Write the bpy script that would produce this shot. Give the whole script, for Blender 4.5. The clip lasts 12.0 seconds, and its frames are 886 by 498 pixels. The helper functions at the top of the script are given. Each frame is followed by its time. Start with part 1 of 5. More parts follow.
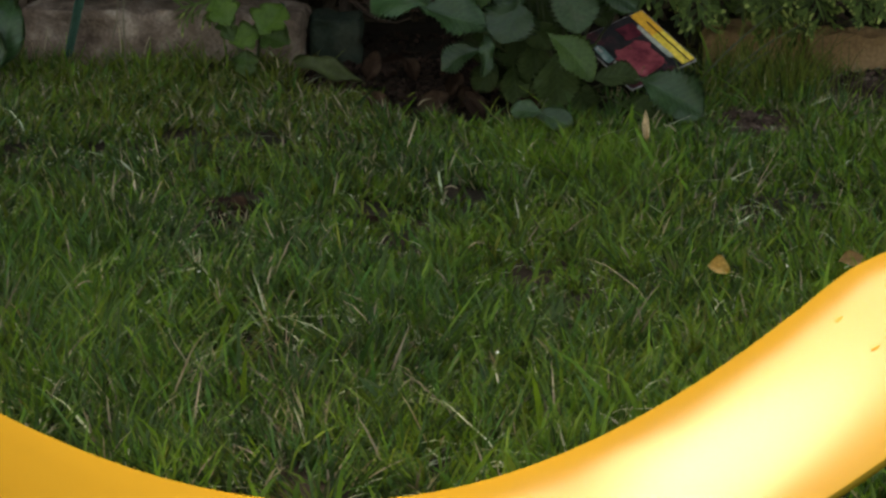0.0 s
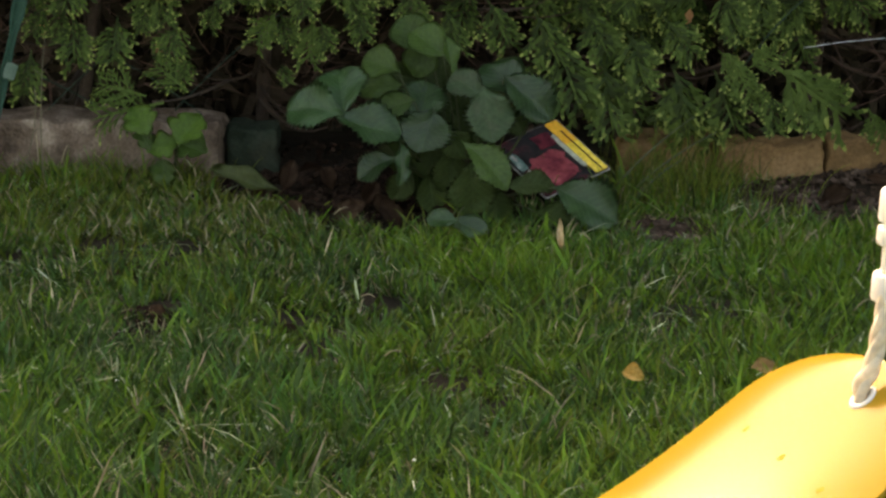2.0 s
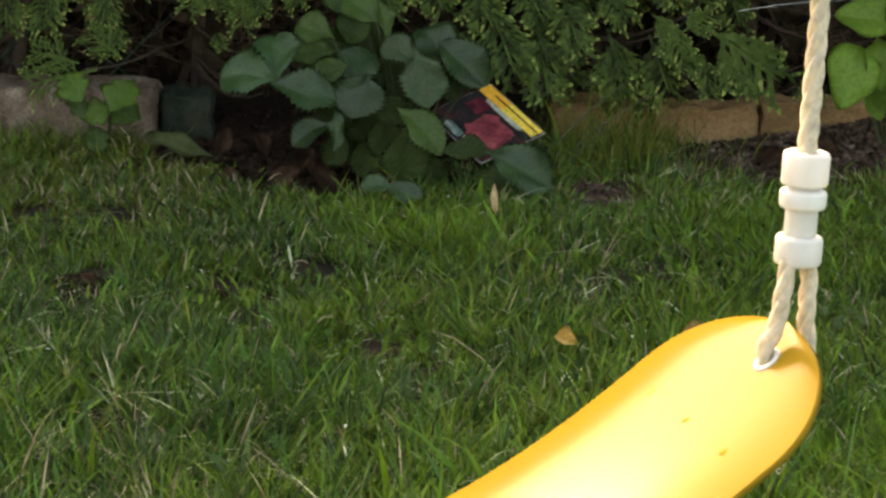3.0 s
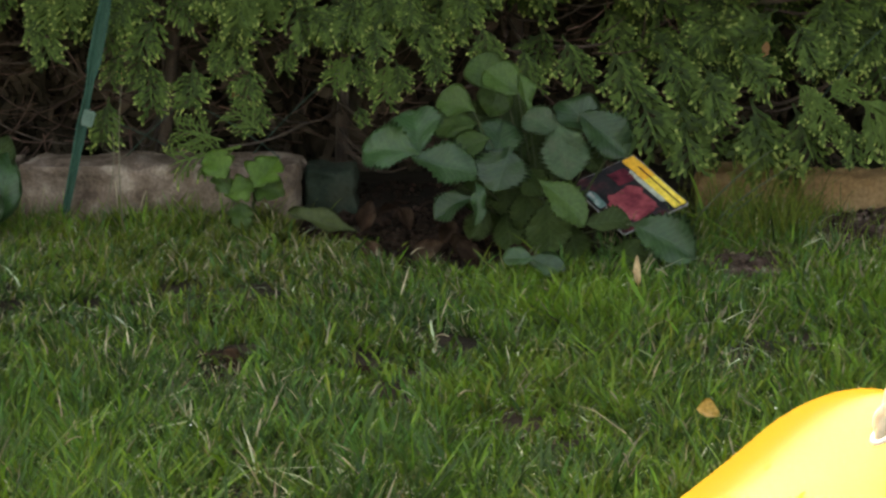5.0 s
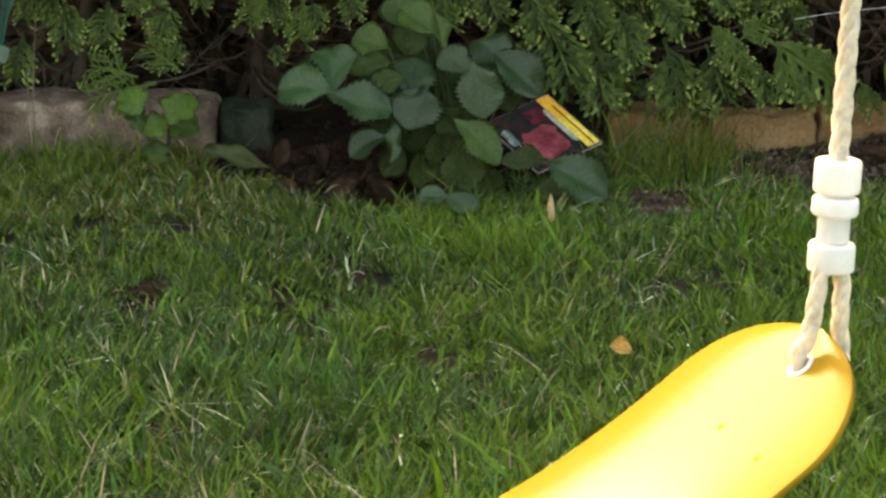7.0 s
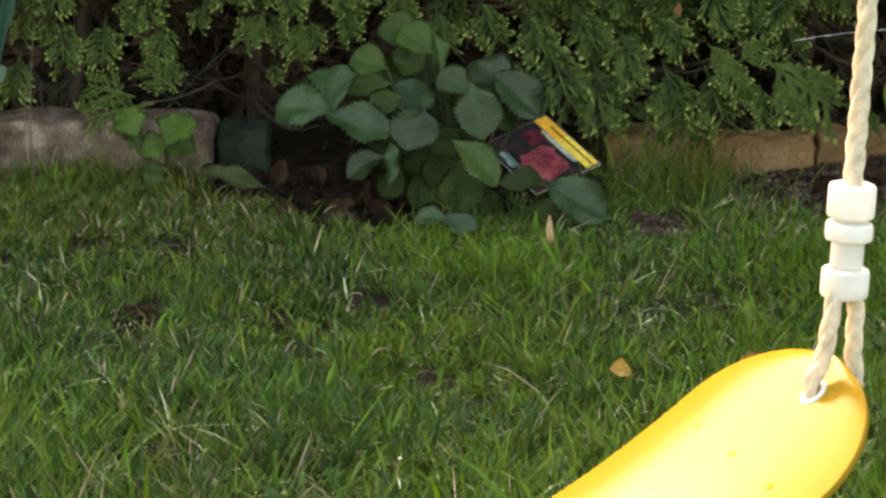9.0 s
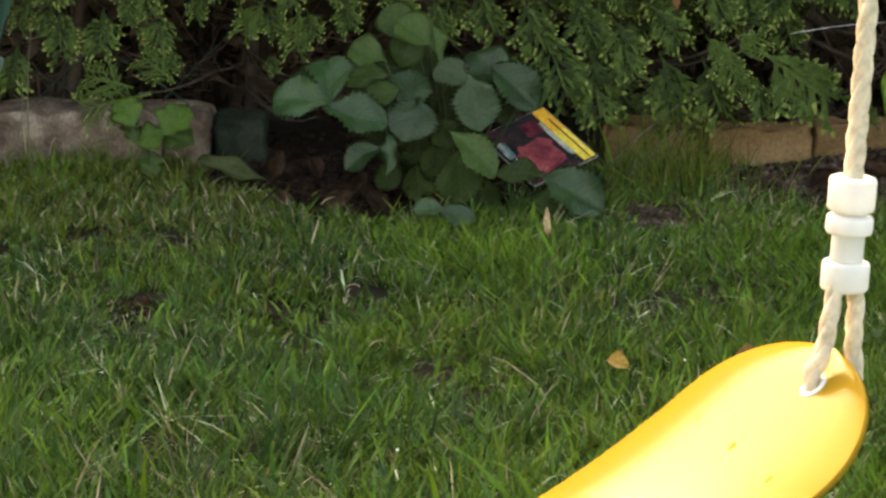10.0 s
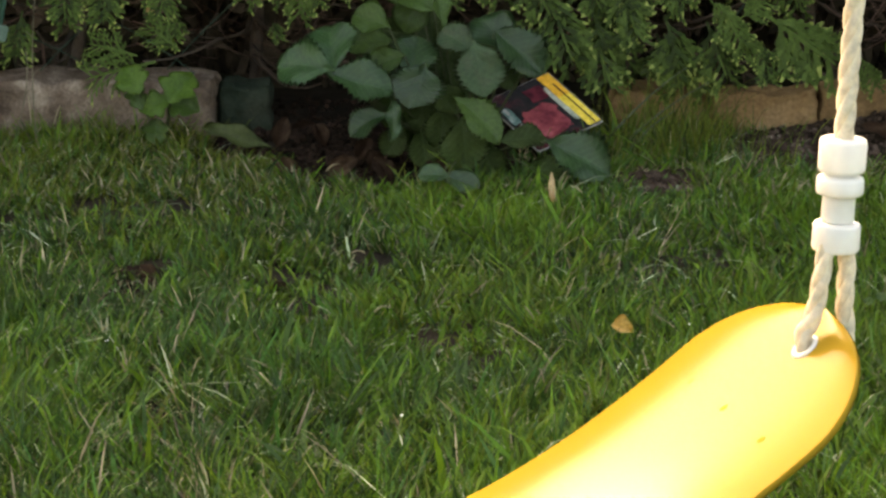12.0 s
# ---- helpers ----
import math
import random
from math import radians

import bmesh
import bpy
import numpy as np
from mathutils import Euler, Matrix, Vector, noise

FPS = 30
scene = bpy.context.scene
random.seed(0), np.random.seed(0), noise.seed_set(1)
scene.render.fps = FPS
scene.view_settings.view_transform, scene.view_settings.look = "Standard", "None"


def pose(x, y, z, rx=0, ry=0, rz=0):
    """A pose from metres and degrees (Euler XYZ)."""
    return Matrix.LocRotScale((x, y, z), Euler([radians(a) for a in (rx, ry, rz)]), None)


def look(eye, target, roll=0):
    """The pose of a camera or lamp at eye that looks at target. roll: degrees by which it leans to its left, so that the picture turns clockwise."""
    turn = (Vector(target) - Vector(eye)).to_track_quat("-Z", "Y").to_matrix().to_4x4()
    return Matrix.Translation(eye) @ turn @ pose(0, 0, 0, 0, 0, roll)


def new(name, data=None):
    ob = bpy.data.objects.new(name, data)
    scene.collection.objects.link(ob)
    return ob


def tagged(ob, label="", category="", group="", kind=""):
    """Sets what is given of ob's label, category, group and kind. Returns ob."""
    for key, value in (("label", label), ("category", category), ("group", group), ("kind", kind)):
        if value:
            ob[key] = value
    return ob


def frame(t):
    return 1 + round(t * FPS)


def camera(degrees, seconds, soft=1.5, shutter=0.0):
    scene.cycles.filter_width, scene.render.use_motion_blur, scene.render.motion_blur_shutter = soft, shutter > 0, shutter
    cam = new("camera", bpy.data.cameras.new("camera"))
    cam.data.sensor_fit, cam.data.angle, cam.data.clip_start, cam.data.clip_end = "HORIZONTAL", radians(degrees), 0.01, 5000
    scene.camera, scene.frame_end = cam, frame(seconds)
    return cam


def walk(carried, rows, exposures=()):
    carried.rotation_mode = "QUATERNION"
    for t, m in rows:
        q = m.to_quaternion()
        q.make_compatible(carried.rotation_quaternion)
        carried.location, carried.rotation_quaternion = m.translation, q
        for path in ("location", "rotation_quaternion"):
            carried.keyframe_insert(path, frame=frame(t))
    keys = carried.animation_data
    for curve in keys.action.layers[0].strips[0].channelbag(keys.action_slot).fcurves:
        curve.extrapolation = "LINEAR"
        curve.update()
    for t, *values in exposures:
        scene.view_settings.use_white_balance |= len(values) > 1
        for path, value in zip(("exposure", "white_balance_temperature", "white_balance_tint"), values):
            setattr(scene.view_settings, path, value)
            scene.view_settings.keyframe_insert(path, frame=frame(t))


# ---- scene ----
cam = camera(20.3, 12.0, soft=2.7)
PATH = [
    (0.0, look((-0.0302, 0.0241, 0.8583), (-0.1628, 3.8702, -0.2327), 0.40)),
    (0.1, look((-0.0283, 0.0227, 0.8592), (-0.1296, 3.8712, -0.2267), 0.36)),
    (0.2, look((-0.0265, 0.0213, 0.8600), (-0.1048, 3.8694, -0.2291), 0.33)),
    (0.3, look((-0.0246, 0.0200, 0.8609), (-0.0785, 3.8705, -0.2211), 0.29)),
    (0.4, look((-0.0228, 0.0186, 0.8617), (-0.0646, 3.8736, -0.2045), 0.26)),
    (0.5, look((-0.0209, 0.0172, 0.8626), (-0.0619, 3.8806, -0.1729), 0.22)),
    (0.6, look((-0.0206, 0.0139, 0.8642), (-0.0477, 3.8876, -0.1328), 0.25)),
    (0.7, look((-0.0203, 0.0107, 0.8658), (-0.0561, 3.8898, -0.1094), 0.28)),
    (0.8, look((-0.0200, 0.0074, 0.8674), (-0.0628, 3.8934, -0.0797), 0.30)),
    (0.9, look((-0.0197, 0.0042, 0.8690), (-0.0587, 3.8947, -0.0595), 0.33)),
    (1.0, look((-0.0194, 0.0009, 0.8706), (-0.0554, 3.8920, -0.0557), 0.36)),
    (1.1, look((-0.0207, 0.0007, 0.8705), (-0.0553, 3.8934, -0.0492), 0.41)),
    (1.2, look((-0.0219, 0.0005, 0.8703), (-0.0470, 3.8918, -0.0555), 0.46)),
    (1.3, look((-0.0232, 0.0004, 0.8702), (-0.0416, 3.8917, -0.0556), 0.52)),
    (1.4, look((-0.0244, 0.0002, 0.8700), (-0.0334, 3.8907, -0.0592), 0.57)),
    (1.5, look((-0.0257, -0.0000, 0.8699), (-0.0384, 3.8861, -0.0773), 0.62)),
    (1.6, look((-0.0266, -0.0002, 0.8696), (-0.0183, 3.8790, -0.1060), 0.65)),
    (1.7, look((-0.0274, -0.0004, 0.8694), (-0.0046, 3.8755, -0.1191), 0.68)),
    (1.8, look((-0.0283, -0.0006, 0.8691), (-0.0067, 3.8811, -0.0962), 0.70)),
    (1.9, look((-0.0291, -0.0008, 0.8689), (-0.0187, 3.8861, -0.0754), 0.73)),
    (2.0, look((-0.0300, -0.0010, 0.8686), (-0.0297, 3.8906, -0.0563), 0.76)),
    (2.1, look((-0.0280, -0.0010, 0.8684), (-0.0271, 3.8907, -0.0560), 0.71)),
    (2.2, look((-0.0260, -0.0010, 0.8682), (0.0009, 3.8909, -0.0552), 0.66)),
    (2.3, look((-0.0240, -0.0010, 0.8680), (0.0308, 3.8900, -0.0579), 0.62)),
    (2.4, look((-0.0220, -0.0010, 0.8678), (0.0380, 3.8900, -0.0577), 0.57)),
    (2.5, look((-0.0200, -0.0010, 0.8676), (0.0289, 3.8926, -0.0476), 0.52)),
    (2.6, look((-0.0184, -0.0006, 0.8677), (0.0229, 3.8906, -0.0580), 0.54)),
    (2.7, look((-0.0169, -0.0001, 0.8678), (0.0333, 3.8839, -0.0873), 0.57)),
    (2.8, look((-0.0153, 0.0003, 0.8679), (0.0571, 3.8763, -0.1179), 0.59)),
    (2.9, look((-0.0138, 0.0008, 0.8680), (0.0689, 3.8807, -0.1011), 0.62)),
    (3.0, look((-0.0122, 0.0012, 0.8681), (0.0755, 3.8788, -0.1099), 0.64)),
    (3.1, look((-0.0133, 0.0022, 0.8679), (0.0672, 3.8777, -0.1189), 0.56)),
    (3.2, look((-0.0144, 0.0031, 0.8677), (0.0490, 3.8765, -0.1289), 0.48)),
    (3.3, look((-0.0155, 0.0041, 0.8675), (0.0271, 3.8784, -0.1265), 0.40)),
    (3.4, look((-0.0166, 0.0050, 0.8673), (0.0089, 3.8754, -0.1426), 0.32)),
    (3.5, look((-0.0177, 0.0060, 0.8671), (-0.0006, 3.8778, -0.1372), 0.24)),
    (3.6, look((-0.0197, 0.0044, 0.8674), (-0.0389, 3.8867, -0.0958), 0.17)),
    (3.7, look((-0.0217, 0.0028, 0.8676), (-0.0557, 3.8921, -0.0665), 0.11)),
    (5.3, look((0.0103, 0.0117, 0.8666), (-0.1628, 3.9136, 0.0035), -0.89)),
    (5.4, look((0.0089, 0.0110, 0.8670), (-0.1265, 3.9099, -0.0167), -0.79)),
    (5.5, look((0.0076, 0.0104, 0.8674), (-0.0964, 3.9092, -0.0207), -0.70)),
    (5.6, look((0.0045, 0.0106, 0.8670), (-0.0886, 3.9086, -0.0256), -0.59)),
    (5.7, look((0.0015, 0.0108, 0.8666), (-0.0750, 3.9088, -0.0279), -0.48)),
    (5.8, look((-0.0016, 0.0111, 0.8663), (-0.0588, 3.9093, -0.0284), -0.38)),
    (5.9, look((-0.0046, 0.0113, 0.8659), (-0.0587, 3.9099, -0.0272), -0.27)),
    (6.0, look((-0.0077, 0.0115, 0.8655), (-0.0366, 3.9127, -0.0173), -0.16)),
    (6.1, look((-0.0083, 0.0100, 0.8656), (-0.0298, 3.9112, -0.0175), -0.12)),
    (6.2, look((-0.0088, 0.0085, 0.8657), (-0.0299, 3.9141, 0.0022), -0.08)),
    (6.3, look((-0.0094, 0.0070, 0.8658), (-0.0400, 3.9164, 0.0200), -0.05)),
    (6.4, look((-0.0099, 0.0055, 0.8659), (-0.0519, 3.9156, 0.0236), -0.01)),
    (6.5, look((-0.0105, 0.0040, 0.8660), (-0.0614, 3.9091, 0.0013), 0.03)),
    (6.6, look((-0.0084, 0.0012, 0.8669), (-0.0798, 3.8975, -0.0348), 0.00)),
    (6.7, look((-0.0063, -0.0017, 0.8678), (-0.0787, 3.8865, -0.0687), -0.03)),
    (6.8, look((-0.0041, -0.0045, 0.8687), (-0.0590, 3.8812, -0.0792), -0.06)),
    (6.9, look((-0.0020, -0.0074, 0.8696), (-0.0356, 3.8766, -0.0862), -0.09)),
    (7.0, look((0.0001, -0.0102, 0.8705), (-0.0178, 3.8724, -0.0913), -0.12)),
    (7.1, look((0.0023, -0.0049, 0.8685), (-0.0055, 3.8775, -0.0944), -0.09)),
    (7.2, look((0.0045, 0.0004, 0.8664), (-0.0046, 3.8894, -0.0693), -0.06)),
    (8.8, look((-0.0101, 0.0054, 0.8688), (0.0054, 3.8954, -0.0628), 0.24)),
    (8.9, look((-0.0080, 0.0041, 0.8690), (-0.0069, 3.8933, -0.0659), 0.15)),
    (9.0, look((-0.0060, 0.0028, 0.8692), (-0.0146, 3.8930, -0.0611), 0.07)),
    (9.1, look((-0.0048, 0.0021, 0.8693), (-0.0197, 3.8932, -0.0573), 0.06)),
    (9.2, look((-0.0035, 0.0013, 0.8695), (-0.0170, 3.8933, -0.0536), 0.05)),
    (9.3, look((-0.0023, 0.0006, 0.8696), (-0.0034, 3.8895, -0.0665), 0.04)),
    (9.4, look((-0.0010, -0.0002, 0.8698), (-0.0034, 3.8868, -0.0743), 0.03)),
    (9.5, look((0.0002, -0.0009, 0.8699), (-0.0000, 3.8804, -0.0974), 0.02)),
    (9.6, look((-0.0014, -0.0002, 0.8698), (0.0103, 3.8796, -0.1035), 0.06)),
    (9.7, look((-0.0030, 0.0005, 0.8697), (0.0166, 3.8835, -0.0904), 0.11)),
    (9.8, look((-0.0046, 0.0012, 0.8696), (0.0050, 3.8848, -0.0882), 0.15)),
    (9.9, look((-0.0062, 0.0019, 0.8695), (-0.0050, 3.8891, -0.0736), 0.20)),
    (10.0, look((-0.0078, 0.0026, 0.8694), (-0.0101, 3.8897, -0.0742), 0.24)),
    (10.1, look((-0.0097, 0.0026, 0.8692), (-0.0212, 3.8902, -0.0724), 0.25)),
    (10.2, look((-0.0117, 0.0027, 0.8690), (-0.0231, 3.8898, -0.0743), 0.27)),
    (10.3, look((-0.0136, 0.0027, 0.8688), (-0.0214, 3.8899, -0.0743), 0.28)),
    (10.4, look((-0.0156, 0.0028, 0.8686), (-0.0152, 3.8900, -0.0743), 0.30)),
    (10.5, look((-0.0175, 0.0028, 0.8684), (-0.0204, 3.8909, -0.0712), 0.31)),
    (10.6, look((-0.0164, 0.0022, 0.8687), (-0.0272, 3.8904, -0.0705), 0.23)),
    (10.7, look((-0.0153, 0.0016, 0.8689), (-0.0219, 3.8894, -0.0717), 0.15)),
    (10.8, look((-0.0141, 0.0010, 0.8692), (-0.0320, 3.8875, -0.0767), 0.06)),
    (10.9, look((-0.0130, 0.0004, 0.8694), (-0.0376, 3.8882, -0.0710), -0.02)),
    (11.0, look((-0.0119, -0.0002, 0.8697), (-0.0394, 3.8888, -0.0657), -0.10)),
    (11.1, look((-0.0092, -0.0008, 0.8697), (-0.0422, 3.8881, -0.0659), -0.13)),
    (11.2, look((-0.0065, -0.0014, 0.8697), (-0.0322, 3.8852, -0.0753), -0.16)),
    (11.3, look((-0.0038, -0.0021, 0.8697), (-0.0196, 3.8832, -0.0812), -0.19)),
    (11.4, look((-0.0011, -0.0027, 0.8697), (-0.0051, 3.8784, -0.0986), -0.22)),
    (11.5, look((0.0016, -0.0033, 0.8697), (0.0027, 3.8736, -0.1149), -0.25)),
    (11.6, look((0.0013, -0.0026, 0.8695), (-0.0005, 3.8718, -0.1250), -0.24)),
    (11.7, look((0.0010, -0.0018, 0.8693), (-0.0095, 3.8775, -0.1058), -0.23)),
    (11.8, look((0.0006, -0.0011, 0.8690), (-0.0211, 3.8737, -0.1238), -0.22)),
    (11.9, look((0.0003, -0.0003, 0.8688), (-0.0228, 3.8751, -0.1214), -0.21)),
    (12.0, look((0.0000, 0.0004, 0.8686), (-0.0189, 3.8745, -0.1271), -0.20)),
]
EXPOSURES = [(t, s + 3.24, 10300, 12) for t, s in ((0.0, -0.85), (0.5, -0.74), (1.0, -0.7), (1.5, -0.56), (2.5, -0.38), (3.7, -0.22), (5.5, 0.0), (7.0, 0.06), (9.5, 0.0), (10.5, -0.13), (12.0, -0.13))]
walk(cam, PATH, EXPOSURES)

# ---- light: soft open shade under a bright sky ----
world = bpy.data.worlds.new("sky")
scene.world = world
world.use_nodes = True
wn = world.node_tree.nodes
sky = wn.new("ShaderNodeTexSky")
sky.sky_type = 'NISHITA'
sky.sun_disc = False
sky.sun_elevation = radians(30)
sky.sun_rotation = radians(-22)
sky.air_density = 0.9
sky.dust_density = 5.0
wn["Background"].inputs["Strength"].default_value = 0.15
world.node_tree.links.new(sky.outputs[0], wn["Background"].inputs["Color"])
sun = new("sun", bpy.data.lights.new("sun", 'SUN'))
sun.data.energy = 0.44
sun.data.angle = radians(11)
sun.data.color = (1.0, 0.95, 0.86)
sun.matrix_world = look((-1.65, 4.01, 2.50), (0, 0, 0))


# ---- materials ----
def surface(name, colours, scale=20.0, rough=0.6, bump=0.2, fine=120.0, vary="", spread=0.35, through_light=0.0,
            metal=0.0, gloss=0.5, hue=0.0):
    """A procedural surface: two noises over the given colours, with relief; vary 'island' or 'object' shifts each piece."""
    m = bpy.data.materials.new(name)
    m.use_nodes = True
    n, l = m.node_tree.nodes, m.node_tree.links
    b = n["Principled BSDF"]
    co = n.new("ShaderNodeTexCoord")
    big = n.new("ShaderNodeTexNoise")
    big.inputs["Scale"].default_value = scale
    big.inputs["Detail"].default_value = 5
    l.new(co.outputs["Object"], big.inputs["Vector"])
    ramp = n.new("ShaderNodeValToRGB")
    el = ramp.color_ramp.elements
    while len(el) < len(colours):
        el.new(0.5)
    for i, c in enumerate(colours):
        el[i].position = 0.28 + 0.44 * i / max(1, len(colours) - 1)
        el[i].color = (*c, 1)
    l.new(big.outputs["Fac"], ramp.inputs["Fac"])
    small = n.new("ShaderNodeTexNoise")
    small.inputs["Scale"].default_value = fine
    small.inputs["Detail"].default_value = 3
    l.new(co.outputs["Object"], small.inputs["Vector"])
    ranged = n.new("ShaderNodeMapRange")
    ranged.inputs["From Min"].default_value, ranged.inputs["From Max"].default_value = 0.25, 0.75
    ranged.inputs["To Min"].default_value, ranged.inputs["To Max"].default_value = 0.75, 1.25
    l.new(small.outputs["Fac"], ranged.inputs["Value"])
    hsv = n.new("ShaderNodeHueSaturation")
    l.new(ramp.outputs["Color"], hsv.inputs["Color"])
    value = ranged.outputs["Result"]
    if vary:
        if vary == "island":
            pick = n.new("ShaderNodeNewGeometry").outputs["Random Per Island"]
        else:
            pick = n.new("ShaderNodeObjectInfo").outputs["Random"]
        sp = n.new("ShaderNodeMapRange")
        sp.inputs["To Min"].default_value, sp.inputs["To Max"].default_value = 1 - spread, 1 + spread
        l.new(pick, sp.inputs["Value"])
        mul = n.new("ShaderNodeMath")
        mul.operation = 'MULTIPLY'
        l.new(value, mul.inputs[0])
        l.new(sp.outputs["Result"], mul.inputs[1])
        value = mul.outputs[0]
        if hue:
            wob = n.new("ShaderNodeMath")
            wob.operation = 'MULTIPLY'
            wob.inputs[1].default_value = 7.31
            l.new(pick, wob.inputs[0])
            fr = n.new("ShaderNodeMath")
            fr.operation = 'FRACT'
            l.new(wob.outputs[0], fr.inputs[0])
            hr = n.new("ShaderNodeMapRange")
            hr.inputs["To Min"].default_value, hr.inputs["To Max"].default_value = 0.5 - hue, 0.5 + hue
            l.new(fr.outputs[0], hr.inputs["Value"])
            l.new(hr.outputs["Result"], hsv.inputs["Hue"])
    l.new(value, hsv.inputs["Value"])
    l.new(hsv.outputs["Color"], b.inputs["Base Color"])
    b.inputs["Roughness"].default_value = rough
    b.inputs["Metallic"].default_value = metal
    b.inputs["Specular IOR Level"].default_value = gloss
    if bump:
        bp = n.new("ShaderNodeBump")
        bp.inputs["Strength"].default_value = bump
        bp.inputs["Distance"].default_value = 0.004
        l.new(small.outputs["Fac"], bp.inputs["Height"])
        l.new(bp.outputs["Normal"], b.inputs["Normal"])
    if through_light:
        tr = n.new("ShaderNodeBsdfTranslucent")
        l.new(hsv.outputs["Color"], tr.inputs["Color"])
        mix = n.new("ShaderNodeMixShader")
        mix.inputs["Fac"].default_value = through_light
        l.new(b.outputs[0], mix.inputs[1])
        l.new(tr.outputs[0], mix.inputs[2])
        l.new(mix.outputs[0], n["Material Output"].inputs["Surface"])
    return m


M_GRASS = surface("grass_blade", [(0.0463, 0.0908, 0.0115), (0.0723, 0.1304, 0.0150), (0.0973, 0.1601, 0.0194)], 3.0, 0.6, 0.0, 30,
                  vary="island", spread=0.55, through_light=0.3, hue=0.025, gloss=0.2)
M_DEEP = surface("deep_blade", [(0.024, 0.0541, 0.0142), (0.0386, 0.0767, 0.0176)], 3.0, 0.55, 0.0, 30,
                 vary="island", spread=0.55, through_light=0.25, hue=0.02, gloss=0.2)
M_OLIVE = surface("olive_blade", [(0.0772, 0.104, 0.0133), (0.116, 0.14, 0.0194)], 3.0, 0.6, 0.0, 30,
                  vary="island", spread=0.55, through_light=0.3, hue=0.02, gloss=0.2)
M_COOL = surface("cool_blade", [(0.0352, 0.0924, 0.0174), (0.0581, 0.13, 0.0268)], 3.0, 0.5, 0.0, 30,
                 vary="island", spread=0.55, through_light=0.3, hue=0.02, gloss=0.2)
# pale blades: the sky's glints on glossy grass are put into their colour
M_GLINT = surface("glint_blade", [(0.14, 0.19, 0.08), (0.28, 0.32, 0.19), (0.38, 0.4, 0.28)], 9.0, 0.4, 0.0, 30,
                     vary="island", spread=0.5, through_light=0.2, hue=0.02, gloss=0.35)
M_LUSH = surface("lush_blade", [(0.0787, 0.1695, 0.0160), (0.1156, 0.2059, 0.0194)], 3.0, 0.6, 0.0, 30,
                 vary="island", spread=0.35, through_light=0.3, hue=0.015, gloss=0.2)
M_STRAW = surface("straw_blade", [(0.15, 0.11, 0.06), (0.3, 0.25, 0.15)], 30.0, 0.6, 0.0, 30,
                  vary="island", spread=0.55, through_light=0.2)
M_SPRAY = surface("cedar_scale", [(0.0210, 0.0370, 0.0100), (0.0360, 0.0550, 0.0149)], 14, 0.6, 0.0, 60,
                  vary="island", spread=0.3, through_light=0.2, hue=0.012, gloss=0.1)
M_TIP = surface("cedar_new_tip", [(0.1540, 0.1960, 0.0467), (0.2530, 0.2916, 0.0846)], 14, 0.55, 0.0, 60,
                vary="island", spread=0.25, through_light=0.25, gloss=0.1)
M_FRESH = surface("cedar_fresh_scale", [(0.0483, 0.0814, 0.0186), (0.0771, 0.1178, 0.0274)], 14, 0.6, 0.0, 60,
                  vary="island", spread=0.3, through_light=0.25, gloss=0.1)
# dead brown scales, with the dimness of the hedge's inside put into the colour
M_SHADED_DEAD = surface("shaded_dead_scale", [(0.022, 0.018, 0.012), (0.044, 0.033, 0.022), (0.08, 0.056, 0.04)], 9, 0.9, 0.0, 60,
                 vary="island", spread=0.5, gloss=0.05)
M_TWIG = surface("cedar_bark", [(0.0375, 0.0248, 0.0165), (0.09, 0.06, 0.0413)], 30, 0.9, 0.6, 200)
M_STONE = surface("grey_stone", [(0.055, 0.038, 0.027), (0.12, 0.086, 0.063), (0.175, 0.13, 0.098), (0.29, 0.23, 0.18)], 24, 0.95, 0.9, 190, gloss=0.05)
M_TAN = surface("tan_stone", [(0.13, 0.078, 0.037), (0.22, 0.13, 0.062), (0.295, 0.185, 0.098)], 9, 0.9, 0.6, 150, gloss=0.08)
# moss green, darkened further: the overhanging leaves' shade is in the colour
M_SHADED_MOSS = surface("shaded_mossy_stone", [(0.0112, 0.0182, 0.0112), (0.021, 0.0294, 0.0196), (0.035, 0.0385, 0.0266)], 12, 0.95, 0.7, 160, gloss=0.08)
M_LEAF = surface("broad_leaf", [(0.0211, 0.0651, 0.0202), (0.0320, 0.0858, 0.0260), (0.0472, 0.1104, 0.0353)], 26, 0.36, 0.15, 150,
                 vary="object", spread=0.3, through_light=0.12, gloss=0.6)
# olive for leaves set low and deep, with their shade put into the colour
M_SHADE = surface("shaded_olive_leaf", [(0.03, 0.058, 0.014), (0.05, 0.08, 0.019)], 26, 0.65, 0.15, 150,
                  vary="object", spread=0.2, through_light=0.12, gloss=0.25)
M_DULL = surface("purple_tinged_leaf", [(0.0450, 0.0966, 0.0437), (0.0612, 0.1071, 0.0494), (0.0855, 0.1029, 0.0608)], 30, 0.55, 0.15, 150,
                 vary="object", spread=0.2, through_light=0.12, gloss=0.4)
M_PALE = surface("pale_leaf", [(0.0589, 0.1220, 0.0256), (0.0855, 0.1600, 0.0342)], 26, 0.5, 0.3, 150, vary="object", spread=0.2,
                 through_light=0.25)
M_OLIVELEAF = surface("faded_leaf", [(0.055, 0.08, 0.02), (0.08, 0.105, 0.028)], 26, 0.6, 0.2, 150, through_light=0.15)
M_SEED = surface("seedling_leaf", [(0.075, 0.16, 0.022), (0.12, 0.22, 0.034)], 26, 0.55, 0.3, 150, vary="object", spread=0.25, through_light=0.25)
M_LIME = surface("lime_leaf", [(0.14, 0.26, 0.03), (0.2, 0.34, 0.05)], 26, 0.5, 0.3, 150, vary="object", spread=0.2,
                 through_light=0.3)


